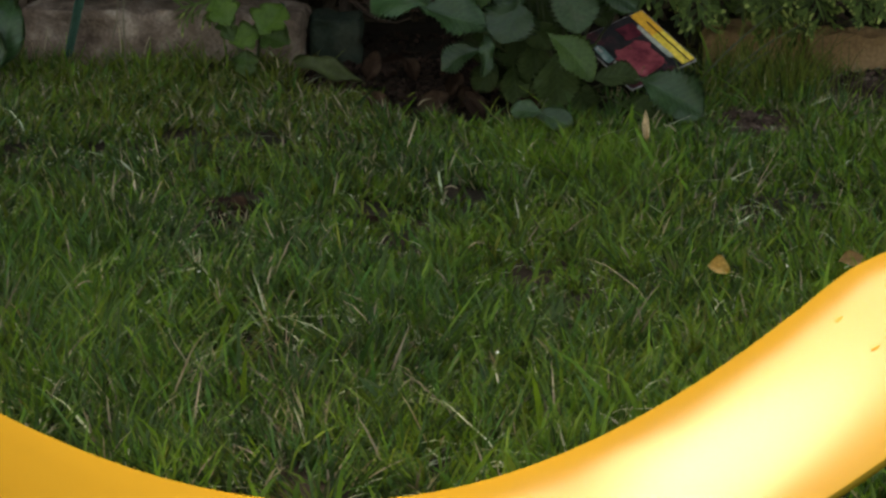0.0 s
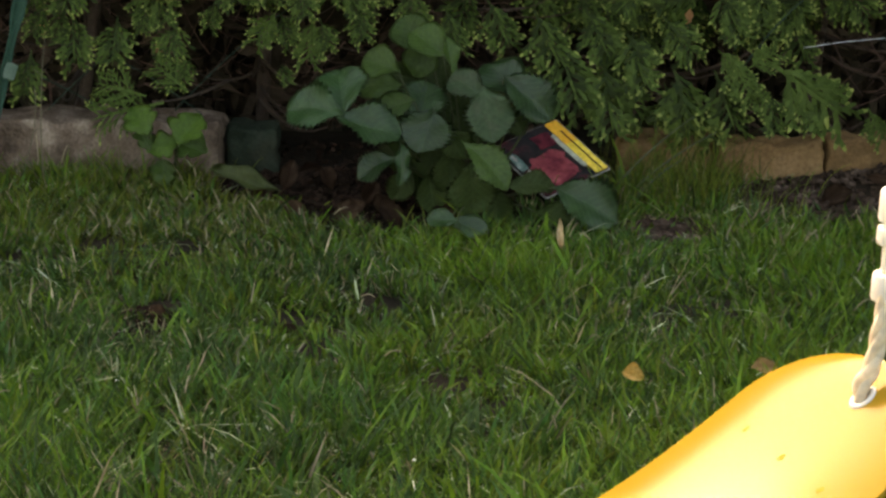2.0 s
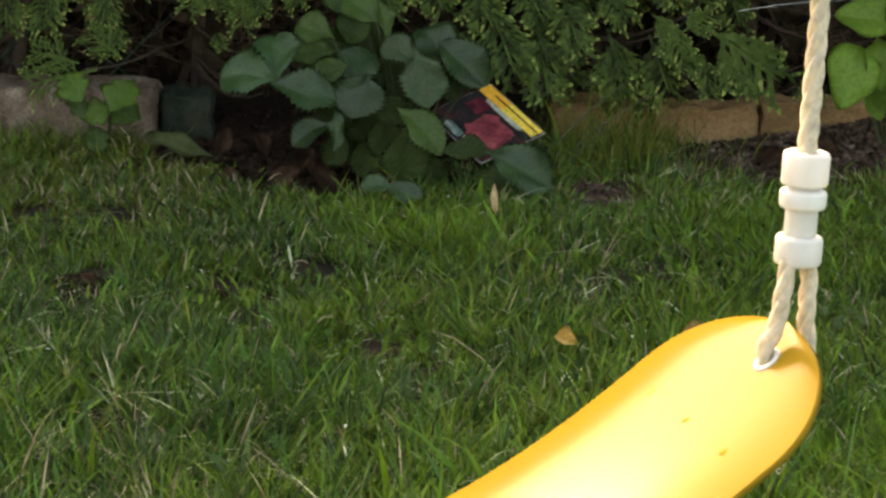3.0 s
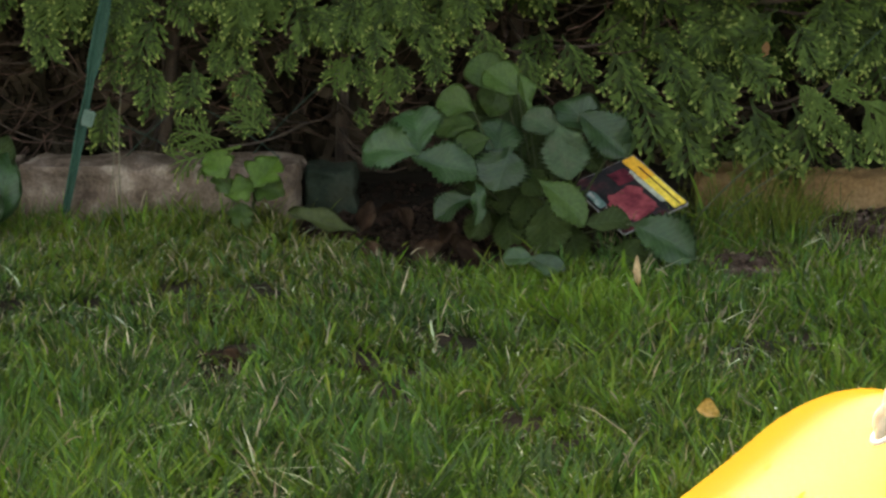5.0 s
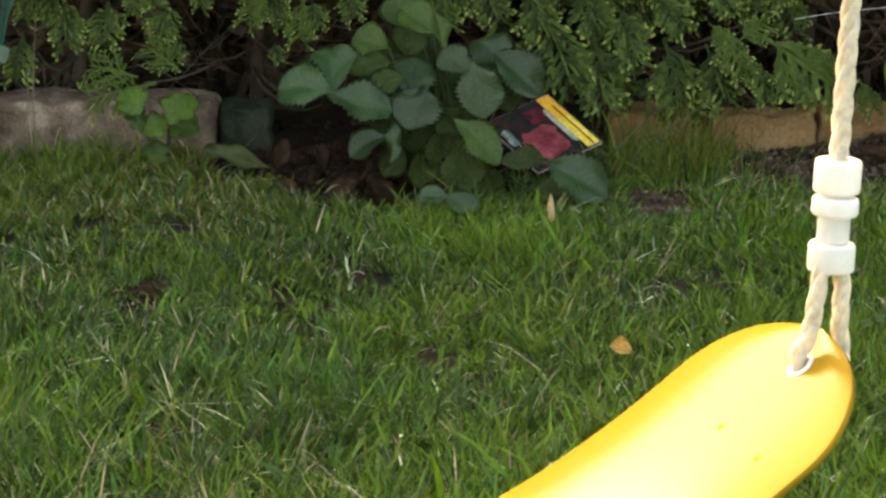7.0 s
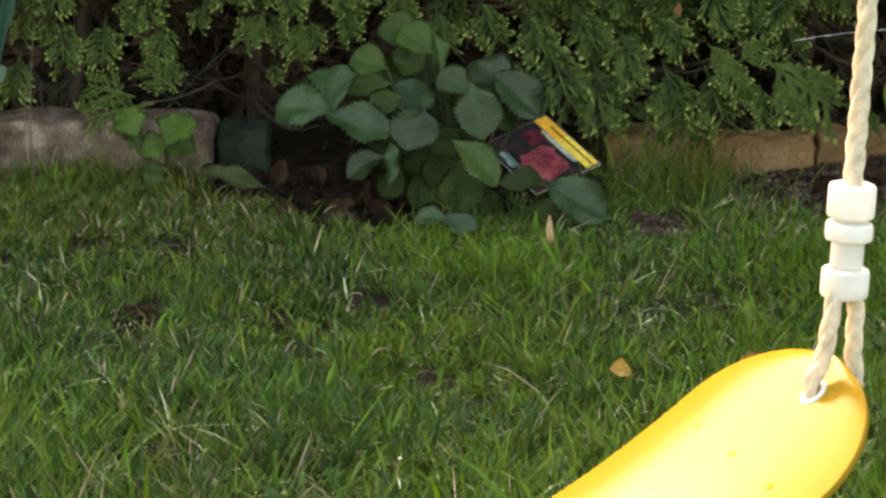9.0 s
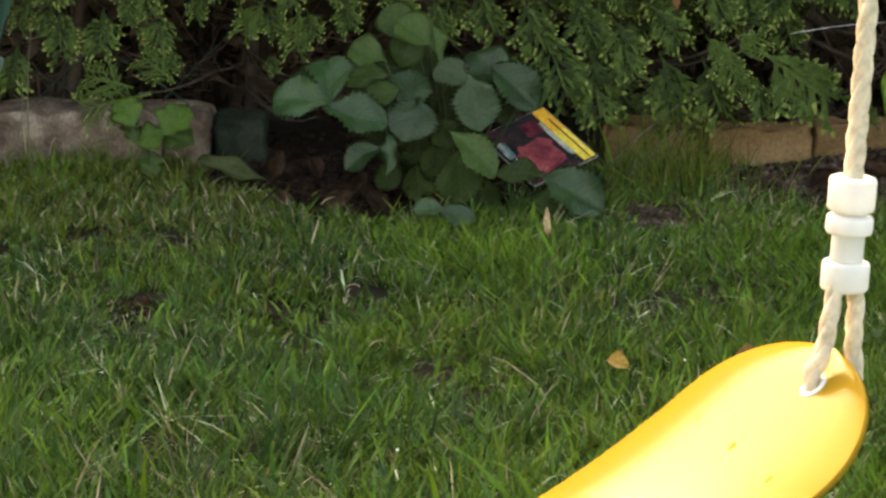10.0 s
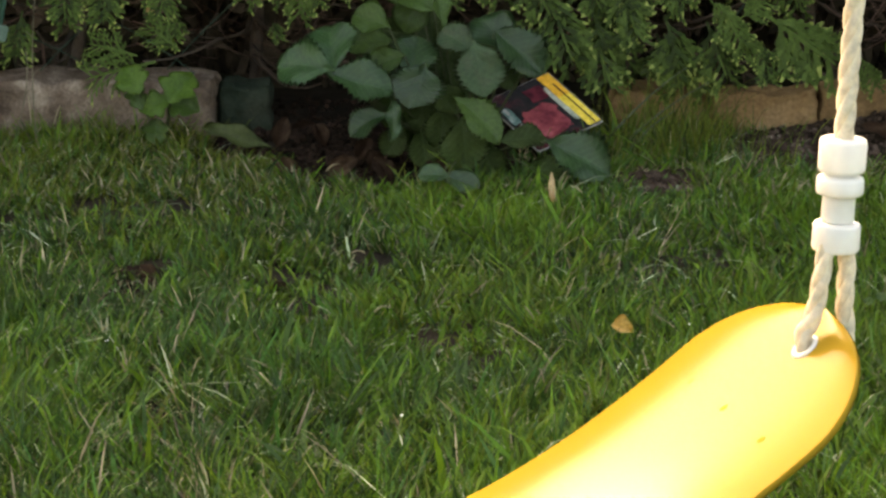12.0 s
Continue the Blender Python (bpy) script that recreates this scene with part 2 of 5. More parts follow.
def add_veins(m, pitch, strength):
    """Paler veins that run from the midrib to the rim, in a leaf's own coordinates, with a little relief."""
    n, l = m.node_tree.nodes, m.node_tree.links

    def sums(op, a, c):
        k = n.new("ShaderNodeMath")
        k.operation = op
        for s, v in zip(k.inputs, (a, c)):
            if isinstance(v, (int, float)):
                s.default_value = v
            else:
                l.new(v, s)
        return k.outputs[0]

    xyz = n.new("ShaderNodeSeparateXYZ")
    l.new(n.new("ShaderNodeTexCoord").outputs["Object"], xyz.inputs[0])
    side = sums('ABSOLUTE', xyz.outputs["X"], 0.0)
    run = sums('SUBTRACT', xyz.outputs["Y"], sums('MULTIPLY', side, 0.9))
    wave = sums('SINE', sums('MULTIPLY', run, math.tau / pitch), 0.0)
    vein = sums('POWER', sums('MAXIMUM', wave, 0.0), 10.0)
    rib = sums('SUBTRACT', 1.0, sums('MINIMUM', sums('DIVIDE', side, 0.0016), 1.0))
    line = sums('MAXIMUM', vein, rib)
    b = n["Principled BSDF"]
    mix = n.new("ShaderNodeMixRGB")
    mix.blend_type = 'SCREEN'
    mix.inputs[2].default_value = (0.09, 0.13, 0.06, 1)
    l.new(b.inputs["Base Color"].links[0].from_socket, mix.inputs[1])
    l.new(sums('MULTIPLY', line, strength), mix.inputs["Fac"])
    l.new(mix.outputs["Color"], b.inputs["Base Color"])
    bp = b.inputs["Normal"].links[0].from_node
    l.new(sums('MULTIPLY', line, -0.6), bp.inputs["Height"])
    bp.inputs["Strength"].default_value = 0.3


for leafy in (M_LEAF, M_PALE, M_LIME, M_SHADE, M_DULL):
    add_veins(leafy, 0.011, 0.3)
M_OLD = surface("old_stem", [(0.07, 0.062, 0.032), (0.12, 0.1, 0.055)], 30, 0.7, 0.2, 200)
M_PETAL = surface("white_petal", [(0.7, 0.68, 0.62), (0.8, 0.78, 0.72)], 60, 0.6, 0.0, 200)
M_STEM = surface("leaf_stem", [(0.026, 0.048, 0.012), (0.05, 0.058, 0.022)], 30, 0.5, 0.2, 200)
M_DRY = surface("dry_leaf", [(0.03, 0.017, 0.011), (0.058, 0.033, 0.021), (0.1, 0.064, 0.042)], 40, 0.8, 0.5, 220, vary="object",
                spread=0.35, through_light=0.1, gloss=0.08)
M_GOLD = surface("yellow_leaf", [(0.55, 0.32, 0.06), (0.72, 0.52, 0.2)], 60, 0.6, 0.4, 250, through_light=0.2)
M_RUST = surface("rust_leaf", [(0.3, 0.16, 0.06), (0.45, 0.27, 0.11)], 60, 0.7, 0.4, 250)
M_SPRIG = surface("dead_rusty_scale", [(0.3, 0.14, 0.06), (0.48, 0.25, 0.13)], 60, 0.8, 0.4, 250, gloss=0.1)
M_TANLEAF = surface("tan_leaf", [(0.5, 0.34, 0.16), (0.68, 0.5, 0.28)], 60, 0.7, 0.4, 250)
M_CHIP = surface("mulch_chip", [(0.022, 0.014, 0.01), (0.048, 0.031, 0.022), (0.12, 0.085, 0.066)], 20, 0.95, 0.4, 200,
                 vary="island", spread=0.5, gloss=0.08)
# reddish mulch made much darker than M_CHIP: the plant's shade is coloured in
M_SHADED_MOULD = surface("shaded_leaf_mould", [(0.0085, 0.0055, 0.0036), (0.019, 0.012, 0.008), (0.038, 0.022, 0.016)], 20, 0.95, 0.4, 200,
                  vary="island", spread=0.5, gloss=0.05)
M_YELLOW = surface("yellow_plastic", [(0.225, 0.138, 0.0165), (0.243, 0.15, 0.019)], 5, 0.15, 0.0, 3, gloss=0.0125)
M_MARK = surface("mould_mark_plastic", [(0.26, 0.145, 0.008), (0.28, 0.155, 0.009)], 5, 0.7, 0.0, 300, gloss=0.02)
M_ROPE = surface("cream_rope", [(0.6, 0.52, 0.38), (0.74, 0.66, 0.52)], 60, 0.8, 0.3, 250, through_light=0.35)
M_BEAD = surface("white_plastic", [(0.78, 0.77, 0.74), (0.82, 0.81, 0.78)], 20, 0.4, 0.0, 30, through_light=0.4)
M_POST = surface("green_paint", [(0.012, 0.045, 0.03), (0.022, 0.066, 0.044)], 30, 0.55, 0.25, 260, gloss=0.2)
M_TAB = surface("worn_green_paint", [(0.05, 0.1, 0.07), (0.08, 0.13, 0.1)], 40, 0.55, 0.2, 260)
M_WIRE = surface("green_wire", [(0.025, 0.05, 0.036), (0.045, 0.075, 0.055)], 40, 0.8, 0.1, 300, gloss=0.1)
M_STEEL = surface("galvanised_wire", [(0.55, 0.56, 0.56), (0.75, 0.75, 0.75)], 60, 0.35, 0.2, 300, metal=0.6)
M_CARD = surface("printed_dark", [(0.008, 0.012, 0.012), (0.02, 0.018, 0.018), (0.085, 0.016, 0.02)], 22, 0.8, 0.0, 90, gloss=0.05)
M_BAND = surface("printed_yellow", [(0.62, 0.42, 0.05), (0.75, 0.55, 0.1)], 30, 0.8, 0.0, 120, gloss=0.05)
M_AMBER = surface("printed_amber", [(0.6, 0.28, 0.03), (0.68, 0.36, 0.05)], 30, 0.8, 0.0, 120, gloss=0.05)
M_RED = surface("printed_red", [(0.02, 0.008, 0.012), (0.14, 0.025, 0.032), (0.24, 0.05, 0.055), (0.36, 0.1, 0.1)], 26, 0.8, 0.0, 150, gloss=0.05)
M_DARKRED = surface("printed_dark_red", [(0.015, 0.006, 0.009), (0.09, 0.015, 0.022), (0.16, 0.03, 0.035)], 40, 0.8, 0.0, 150, gloss=0.05)
M_STRIP = surface("printed_pale", [(0.16, 0.19, 0.15), (0.42, 0.42, 0.34)], 70, 0.8, 0.0, 200, gloss=0.05)
M_TEAL = surface("printed_teal", [(0.02, 0.06, 0.05), (0.1, 0.17, 0.15), (0.35, 0.4, 0.36)], 60, 0.8, 0.0, 200, gloss=0.05)
M_PAPER = surface("paper_edge", [(0.2, 0.19, 0.17), (0.3, 0.29, 0.26)], 40, 0.7, 0.1, 200)


# ---- mesh helpers ----
def mesh_of(name, verts, faces, mats, index=None):
    """A mesh from vertex rows and faces (lists of vertex numbers)."""
    me = bpy.data.meshes.new(name)
    me.from_pydata([tuple(v) for v in verts], [], faces)
    for m in mats:
        me.materials.append(m)
    if index is not None:
        me.polygons.foreach_set("material_index", index)
    me.update()
    return me


def bulk_mesh(name, verts, quads, tris, mats, quad_mat=None, tri_mat=None):
    """A large mesh from arrays of vertices, quads and triangles."""
    me = bpy.data.meshes.new(name)
    nq, nt = len(quads), len(tris)
    me.vertices.add(len(verts))
    me.vertices.foreach_set("co", np.asarray(verts, np.float32).ravel())
    me.loops.add(4 * nq + 3 * nt)
    me.loops.foreach_set("vertex_index", np.concatenate([np.ravel(quads), np.ravel(tris)]).astype(np.int32))
    me.polygons.add(nq + nt)
    me.polygons.foreach_set("loop_start", np.concatenate([np.arange(nq) * 4, 4 * nq + np.arange(nt) * 3]).astype(np.int32))
    for m in mats:
        me.materials.append(m)
    if quad_mat is not None:
        me.polygons.foreach_set("material_index", np.concatenate([quad_mat, tri_mat]).astype(np.int32))
    me.update(calc_edges=True)
    return me


def part(name, data, material, parent, label=""):
    """One mesh object under a thing or a part; data is a bmesh or a mesh."""
    if isinstance(data, bmesh.types.BMesh):
        me = bpy.data.meshes.new(name)
        data.to_mesh(me)
        data.free()
    else:
        me = data
    if material and not me.materials:
        me.materials.append(material)
    ob = new(name, me)
    ob.parent = parent
    return tagged(ob, label)


def thing(name, label, category, at=(0, 0, 0), group="", kind=""):
    ob = new(name)
    ob.empty_display_size = 0.05
    ob.location = at
    return tagged(ob, label, category, group, kind)


def tube(points, radius, sides=8, closed_ends=True, taper=1.0):
    """A bent round bar along points; the radius shrinks to taper times at the end."""
    pts = [Vector(p) for p in points]
    bm = bmesh.new()
    rings = []
    side = Vector((1, 0, 0))
    for i, p in enumerate(pts):
        d = (pts[min(i + 1, len(pts) - 1)] - pts[max(i - 1, 0)]).normalized()
        if abs(d.dot(side)) > 0.95:
            side = Vector((0, 1, 0))
        a = (side - d * side.dot(d)).normalized()
        b = d.cross(a)
        side = a
        r = radius * (1 + (taper - 1) * i / max(1, len(pts) - 1))
        rings.append([bm.verts.new(p + r * (math.cos(k * math.tau / sides) * a + math.sin(k * math.tau / sides) * b))
                      for k in range(sides)])
    for r0, r1 in zip(rings, rings[1:]):
        for k in range(sides):
            bm.faces.new((r0[k], r0[(k + 1) % sides], r1[(k + 1) % sides], r1[k]))
    if closed_ends:
        bm.faces.new(rings[0][::-1])
        bm.faces.new(rings[-1])
    for f in bm.faces:
        f.smooth = True
    return bm


def join_bm(parts):
    """Several bmeshes made into one."""
    bm = bmesh.new()
    for p in parts:
        me = bpy.data.meshes.new("join")
        p.to_mesh(me)
        p.free()
        bm.from_mesh(me)
        bpy.data.meshes.remove(me)
    return bm


def bend(a, b, sag, n=8):
    """Points on a bowed line from a to b; sag is the offset of its middle."""
    a, b, s = Vector(a), Vector(b), Vector(sag)
    return [a.lerp(b, i / n) + s * (4 * (i / n) * (1 - i / n)) for i in range(n + 1)]


# ---- ground ----
def soil_height(x, y):
    if abs(x) > 3 or y < -1 or y > 7:
        return 0.0
    mound = 0.055 * math.exp(-((x - 0.86) / 0.24) ** 2 - ((y - 4.16) / 0.12) ** 2)
    return mound + 0.009 * noise.noise((x * 5, y * 5, 0)) + 0.004 * noise.noise((x * 19, y * 19, 3)) - 0.012


def make_ground():
    near_x = np.linspace(-2.4, 2.4, 97)
    near_y = np.linspace(1.4, 5.6, 85)
    far = np.array([3, 4, 6, 10, 20, 50, 120, 400.0])
    xs = np.concatenate([-far[::-1], near_x, far])
    ys = np.concatenate([-far[::-1], np.linspace(-2, 1.2, 9), near_y, 5 + far[1:]])
    verts = [(x, y, soil_height(x, y)) for y in ys for x in xs]
    w = len(xs)
    faces = [(j * w + i, j * w + i + 1, (j + 1) * w + i + 1, (j + 1) * w + i)
             for j in range(len(ys) - 1) for i in range(w - 1)]
    m = surface("lawn_soil", [(0.014, 0.012, 0.008), (0.024, 0.018, 0.012), (0.036, 0.027, 0.019)], 7, 0.95, 0.8, 140, gloss=0.08)
    n, l = m.node_tree.nodes, m.node_tree.links
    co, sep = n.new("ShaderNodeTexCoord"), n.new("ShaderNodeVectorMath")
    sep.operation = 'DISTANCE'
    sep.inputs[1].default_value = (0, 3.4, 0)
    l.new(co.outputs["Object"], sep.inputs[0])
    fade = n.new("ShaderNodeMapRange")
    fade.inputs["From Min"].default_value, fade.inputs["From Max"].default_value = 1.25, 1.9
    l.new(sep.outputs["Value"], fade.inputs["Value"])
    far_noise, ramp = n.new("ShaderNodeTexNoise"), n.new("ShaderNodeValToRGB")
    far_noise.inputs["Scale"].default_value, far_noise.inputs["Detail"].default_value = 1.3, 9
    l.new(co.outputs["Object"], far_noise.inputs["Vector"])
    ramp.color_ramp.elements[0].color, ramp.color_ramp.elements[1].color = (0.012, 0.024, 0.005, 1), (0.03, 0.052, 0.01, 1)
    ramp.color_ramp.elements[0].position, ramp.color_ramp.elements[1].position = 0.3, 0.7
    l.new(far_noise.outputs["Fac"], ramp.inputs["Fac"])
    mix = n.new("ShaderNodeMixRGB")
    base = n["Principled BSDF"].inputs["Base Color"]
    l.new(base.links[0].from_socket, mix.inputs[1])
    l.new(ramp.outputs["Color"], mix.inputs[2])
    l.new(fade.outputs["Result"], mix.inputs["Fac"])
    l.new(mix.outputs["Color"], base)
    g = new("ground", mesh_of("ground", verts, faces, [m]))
    tagged(g, "dark soil under a green lawn", "ground", kind="structure")


make_ground()


# where the lawn gives way to bare soil: x, y, radius in x and y, how bare
BARE = [(-0.3, 4.08, 0.13, 0.1, 1.0), (-0.12, 4.16, 0.32, 0.12, 1.0), (0.14, 4.12, 0.1, 0.1, 0.9), (-0.13, 3.95, 0.15, 0.17, 1.0), (0.0, 3.95, 0.15, 0.13, 0.95), (0.66, 4.04, 0.26, 0.13, 0.97), (0.33, 3.83, 0.05, 0.06, 0.85),
        (-0.555, 3.7, 0.05, 0.06, 0.9), (-0.43, 3.68, 0.04, 0.04, 0.9), (-0.425, 3.3, 0.03, 0.05, 0.9), (-0.254, 3.27, 0.04, 0.05, 0.9), (-0.113, 3.33, 0.05, 0.04, 0.85), (-0.2, 3.11, 0.03, 0.03, 0.8),
        (-0.02, 2.99, 0.05, 0.05, 0.75), (-0.69, 3.6, 0.04, 0.05, 0.7), (0.35, 3.38, 0.04, 0.04, 0.6), (0.065, 3.01, 0.03, 0.03, 0.7)]
spots = random.Random(3)
BARE += [(spots.uniform(-0.9, 0.95), spots.uniform(2.25, 3.9), spots.uniform(0.012, 0.028), spots.uniform(0.012, 0.03), 0.8) for i in range(120)]


def make_grass(rng, count, x0, x1, y0, y1, tufts, coarse=False):
    """Blades in tufts, as arrays: vertices, quads, triangles and material numbers."""
    tx = rng.uniform(x0, x1, tufts)
    ty = rng.uniform(y0, y1, tufts)
    keep = np.ones(tufts, bool)
    for bx, by, rx, ry, how in BARE:
        inside = ((tx - bx) / rx) ** 2 + ((ty - by) / ry) ** 2 < rng.uniform(0.7, 1.15, tufts)
        keep &= ~(inside & (rng.random(tufts) < how))
    keep &= ~((ty > 4.17) & (tx < -0.41)) & (ty < 4.2 + 0.04 * rng.random(tufts))
    tx, ty = tx[keep], ty[keep]
    k = len(tx)
    t_lean = rng.normal(0, 0.24, (k, 2))
    patch = np.sin(tx * 7.1 + 1.3 * np.sin(ty * 3.7)) * np.sin(ty * 5.3 + 1.7 * np.sin(tx * 4.1 + 2))
    t_high = np.clip(0.97 + 0.16 * patch + rng.normal(0, 0.22, k), 0.45, 1.6)
    for bx, by, rx, ry, how in BARE[6:17]:
        t_high *= 1 - 0.6 * np.exp(-((tx - bx) / (rx + 0.035)) ** 2 - ((ty - by + 0.08) / 0.11) ** 2)
    lush = np.exp(-(((tx - 0.07) / 0.13) ** 2 + ((ty - 3.5) / 0.14) ** 2))
    weedy = np.exp(-(((tx - 0.36) / 0.1) ** 2 + ((ty - 4.02) / 0.14) ** 2))
    edge = np.exp(-((ty - 4.12) / 0.08) ** 2) * (tx < -0.3)
    t_high *= 1 + 0.25 * lush + 0.8 * weedy + 0.3 * edge + 0.2 * np.clip((2.9 - ty) / 0.4, 0, 1) - 0.22 * np.clip((ty - 3.2) / 0.5, 0, 1)
    worn = np.clip((ty - 3.45) / 0.5, 0, 1)
    t_straw = np.clip(0.17 * worn * rng.random(k) + 0.015 + 0.03 * rng.random(k) + 0.07 * (patch + rng.normal(0, 0.3, k) < -0.35), 0, 1)
    who = rng.integers(0, k, count)
    spread = rng.normal(0, 0.0085 if not coarse else 0.03, (count, 2))
    px, py = tx[who] + spread[:, 0], ty[who] + spread[:, 1]
    high = 0.03 * t_high[who] * rng.lognormal(0, 0.3, count)
    wide = rng.uniform(0.0009, 0.0021, count) * (2.2 if coarse else 1)
    lean = t_lean[who] + rng.normal(0, 0.2, (count, 2)) + spread * (16 if not coarse else 4)
    # bent-over blades, most of them coloured as pale glints
    long = rng.random(count) < (0.02 if coarse else 0.1) + 0.04 * worn[who]
    high *= np.where(long, rng.uniform(0.55, 1.0, count), 1)
    wide *= np.where(long, 1.1, 1)
    lean += np.where(long[:, None], rng.normal(0, 0.35, (count, 2)), 0)
    curl = np.where(long, rng.uniform(0.5, 1.7, count), rng.gamma(2.0, 0.12, count))
    turn = rng.uniform(0, math.tau, count)
    side = np.stack([np.cos(turn), np.sin(turn)], 1)
    over = lean / (np.linalg.norm(lean, axis=1, keepdims=True) + 1e-6)
    levels = [(0.0, 0.9), (0.38, 0.9), (0.72, 0.62), (1.0, 0.0)]
    rows = []
    for s, w in levels:
        reach = high * s
        off = lean * reach[:, None] + over * (curl * high * s * s)[:, None]
        z = reach * (1 - 0.42 * np.minimum(curl, 1.6) * s * s) - 0.012
        c = np.stack([px + off[:, 0], py + off[:, 1], z], 1)
        ww = np.zeros((count, 3))
        ww[:, :2] = side * (wide * w)[:, None]
        rows += [c - ww, c + ww] if w > 0 else [c]
    v = np.stack(rows, 1).reshape(-1, 3)
    b = np.arange(count)[:, None] * 7
    quads = np.concatenate([b + [0, 1, 3, 2], b + [2, 3, 5, 4]])
    tris = b + [4, 5, 6]
    tone = 0.7 * patch + rng.normal(0, 0.55, k)
    warm = np.sin(tx * 4.3 + 0.6) * np.sin(ty * 3.1 - 1.2) + 0.5 * np.sin(tx * 13 + ty * 9) + rng.normal(0, 0.5, k)
    t_deep = np.where(tone < -0.3, 0.75, 0.12)
    t_lush = np.clip(np.where(tone > 0.6, 0.5, 0.06) + 0.6 * lush + 0.1 * (ty < 2.6), 0, 0.9)
    t_olive = np.clip(np.where(warm > 0.45, 0.42, 0.05) + 0.3 * worn * (tx < -0.2) + 0.1 * worn, 0, 0.95)
    t_deep *= 1 - 0.7 * worn
    t_lush = np.clip(t_lush - 0.1 * worn + 0.2 * np.clip((tx - 0.1) / 0.3, 0, 1), 0, 0.9)
    t_cool = np.clip(np.where(warm < -0.4, 0.65, 0.08) + 0.3 * np.clip((3.3 - ty) / 0.5, 0, 1) + 0.12 * worn, 0, 0.8)
    t_olive *= 1 - 0.6 * np.clip((3.3 - ty) / 0.5, 0, 1)
    pick = rng.random((4, count))
    kind = np.where(pick[0] < t_straw[who], 2, np.where(pick[1] < t_lush[who], 1, np.where(pick[2] < t_deep[who], 3, np.where(
        pick[3] < t_olive[who], 4, np.where(pick[3] > 1 - t_cool[who], 5, 0)))))
    kind = np.where(long & (pick[0] > 0.25), 6, kind)
    if coarse:
        kind = np.where((kind == 2) | (kind == 6), 0, kind)
    return v, quads, tris, np.concatenate([kind, kind]), kind


rng = np.random.default_rng(7)
lawn = make_grass(rng, 190000, -1.15, 1.2, 2.2, 4.24, 10000)
tagged(new("grass", bulk_mesh("grass", *lawn[:3], [M_GRASS, M_LUSH, M_STRAW, M_DEEP, M_OLIVE, M_COOL, M_GLINT], *lawn[3:])),
       "short green lawn grass with scattered straw blades", "grass", kind="stuff")
rough_lawn = make_grass(rng, 110000, -3.5, 3.5, -1.8, 4.1, 26000, coarse=True)
tagged(new("grass", bulk_mesh("grass", *rough_lawn[:3], [M_GRASS, M_LUSH, M_STRAW, M_DEEP, M_OLIVE, M_COOL, M_GLINT], *rough_lawn[3:])),
       "short green lawn grass around the swing", "grass", kind="stuff")


def tall_grass():
    """Long loose blades that stand against the stones beside the card."""
    r = np.random.default_rng(21)
    bits = []
    for i in range(420):
        x, y = r.normal(0.36, 0.085), r.uniform(3.93, 4.16)
        high = r.uniform(0.04, 0.12) * (1.25 if y > 4.05 else 0.9) * (1 - 0.5 * min(1, abs(x - 0.36) / 0.2))
        lean = r.normal(0.12, 0.35)
        q = (x + lean * high, y + r.normal(0, 0.02), high * 0.95)
        bits.append(tube(bend((x, y, -0.01), q, (-0.15 * lean * high, 0, 0.008), 5), r.uniform(0.0006, 0.0013), 4, False, 0.25))
    tagged(new("tall_grass", bpy.data.meshes.new("tall_grass")), "tall thin grass blades in front of the tan stones", "grass", kind="stuff")
    bm = join_bm(bits)
    me = bpy.data.objects["tall_grass"].data
    bm.to_mesh(me)
    bm.free()
    me.materials.append(M_OLIVE)


tall_grass()


# ---- stone edging ----
def stone_block(x0, x1, y0, y1, top, material, seed, label, roll=0.0):
    """A rough split stone, worn at its edges, set into the soil."""
    bm = bmesh.new()
    bmesh.ops.create_cube(bm, size=1.0)
    bmesh.ops.subdivide_edges(bm, edges=bm.edges[:], cuts=17, use_grid_fill=True)
    deep = 0.05
    half = Vector(((x1 - x0) / 2, (y1 - y0) / 2, (top + deep) / 2))
    edge = 0.009
    for v in bm.verts:
        p = Vector((v.co.x * 2 * half.x, v.co.y * 2 * half.y, v.co.z * 2 * half.z))
        core = Vector([max(-h + edge, min(h - edge, c)) for c, h in zip(p, half)])
        out = p - core
        if out.length > 1e-6:
            p = core + out.normalized() * min(out.length, edge)
        q = p * 11 + Vector((seed * 7.7, 0, 0))
        p += 0.008 * Vector((noise.noise(q), noise.noise(q + Vector((9, 0, 0))), noise.noise(q + Vector((0, 9, 0)))))
        q = p * 38 + Vector((seed * 3.1, 4, 0))
        p += 0.007 * Vector((noise.noise(q), noise.noise(q + Vector((9, 0, 0))), noise.noise(q + Vector((0, 9, 0)))))
        p += 0.003 * v.normal * noise.noise(q * 2.6)
        chip = noise.noise(p * 21 + Vector((seed * 5.3, 2, 7)))
        if chip > 0.25 and v.co.z > 0.4:
            p.z -= 0.03 * (chip - 0.25)
        v.co = p
    for f in bm.faces:
        f.smooth = True
    me = bpy.data.meshes.new("edging_stone")
    bm.to_mesh(me)
    bm.free()
    me.materials.append(material)
    ob = new("edging_stone", me)
    ob.matrix_basis = pose((x0 + x1) / 2, (y0 + y1) / 2, (top - deep) / 2, 0, roll, 0)
    return tagged(ob, label, "edging stone", "stones edging the hedge bed")


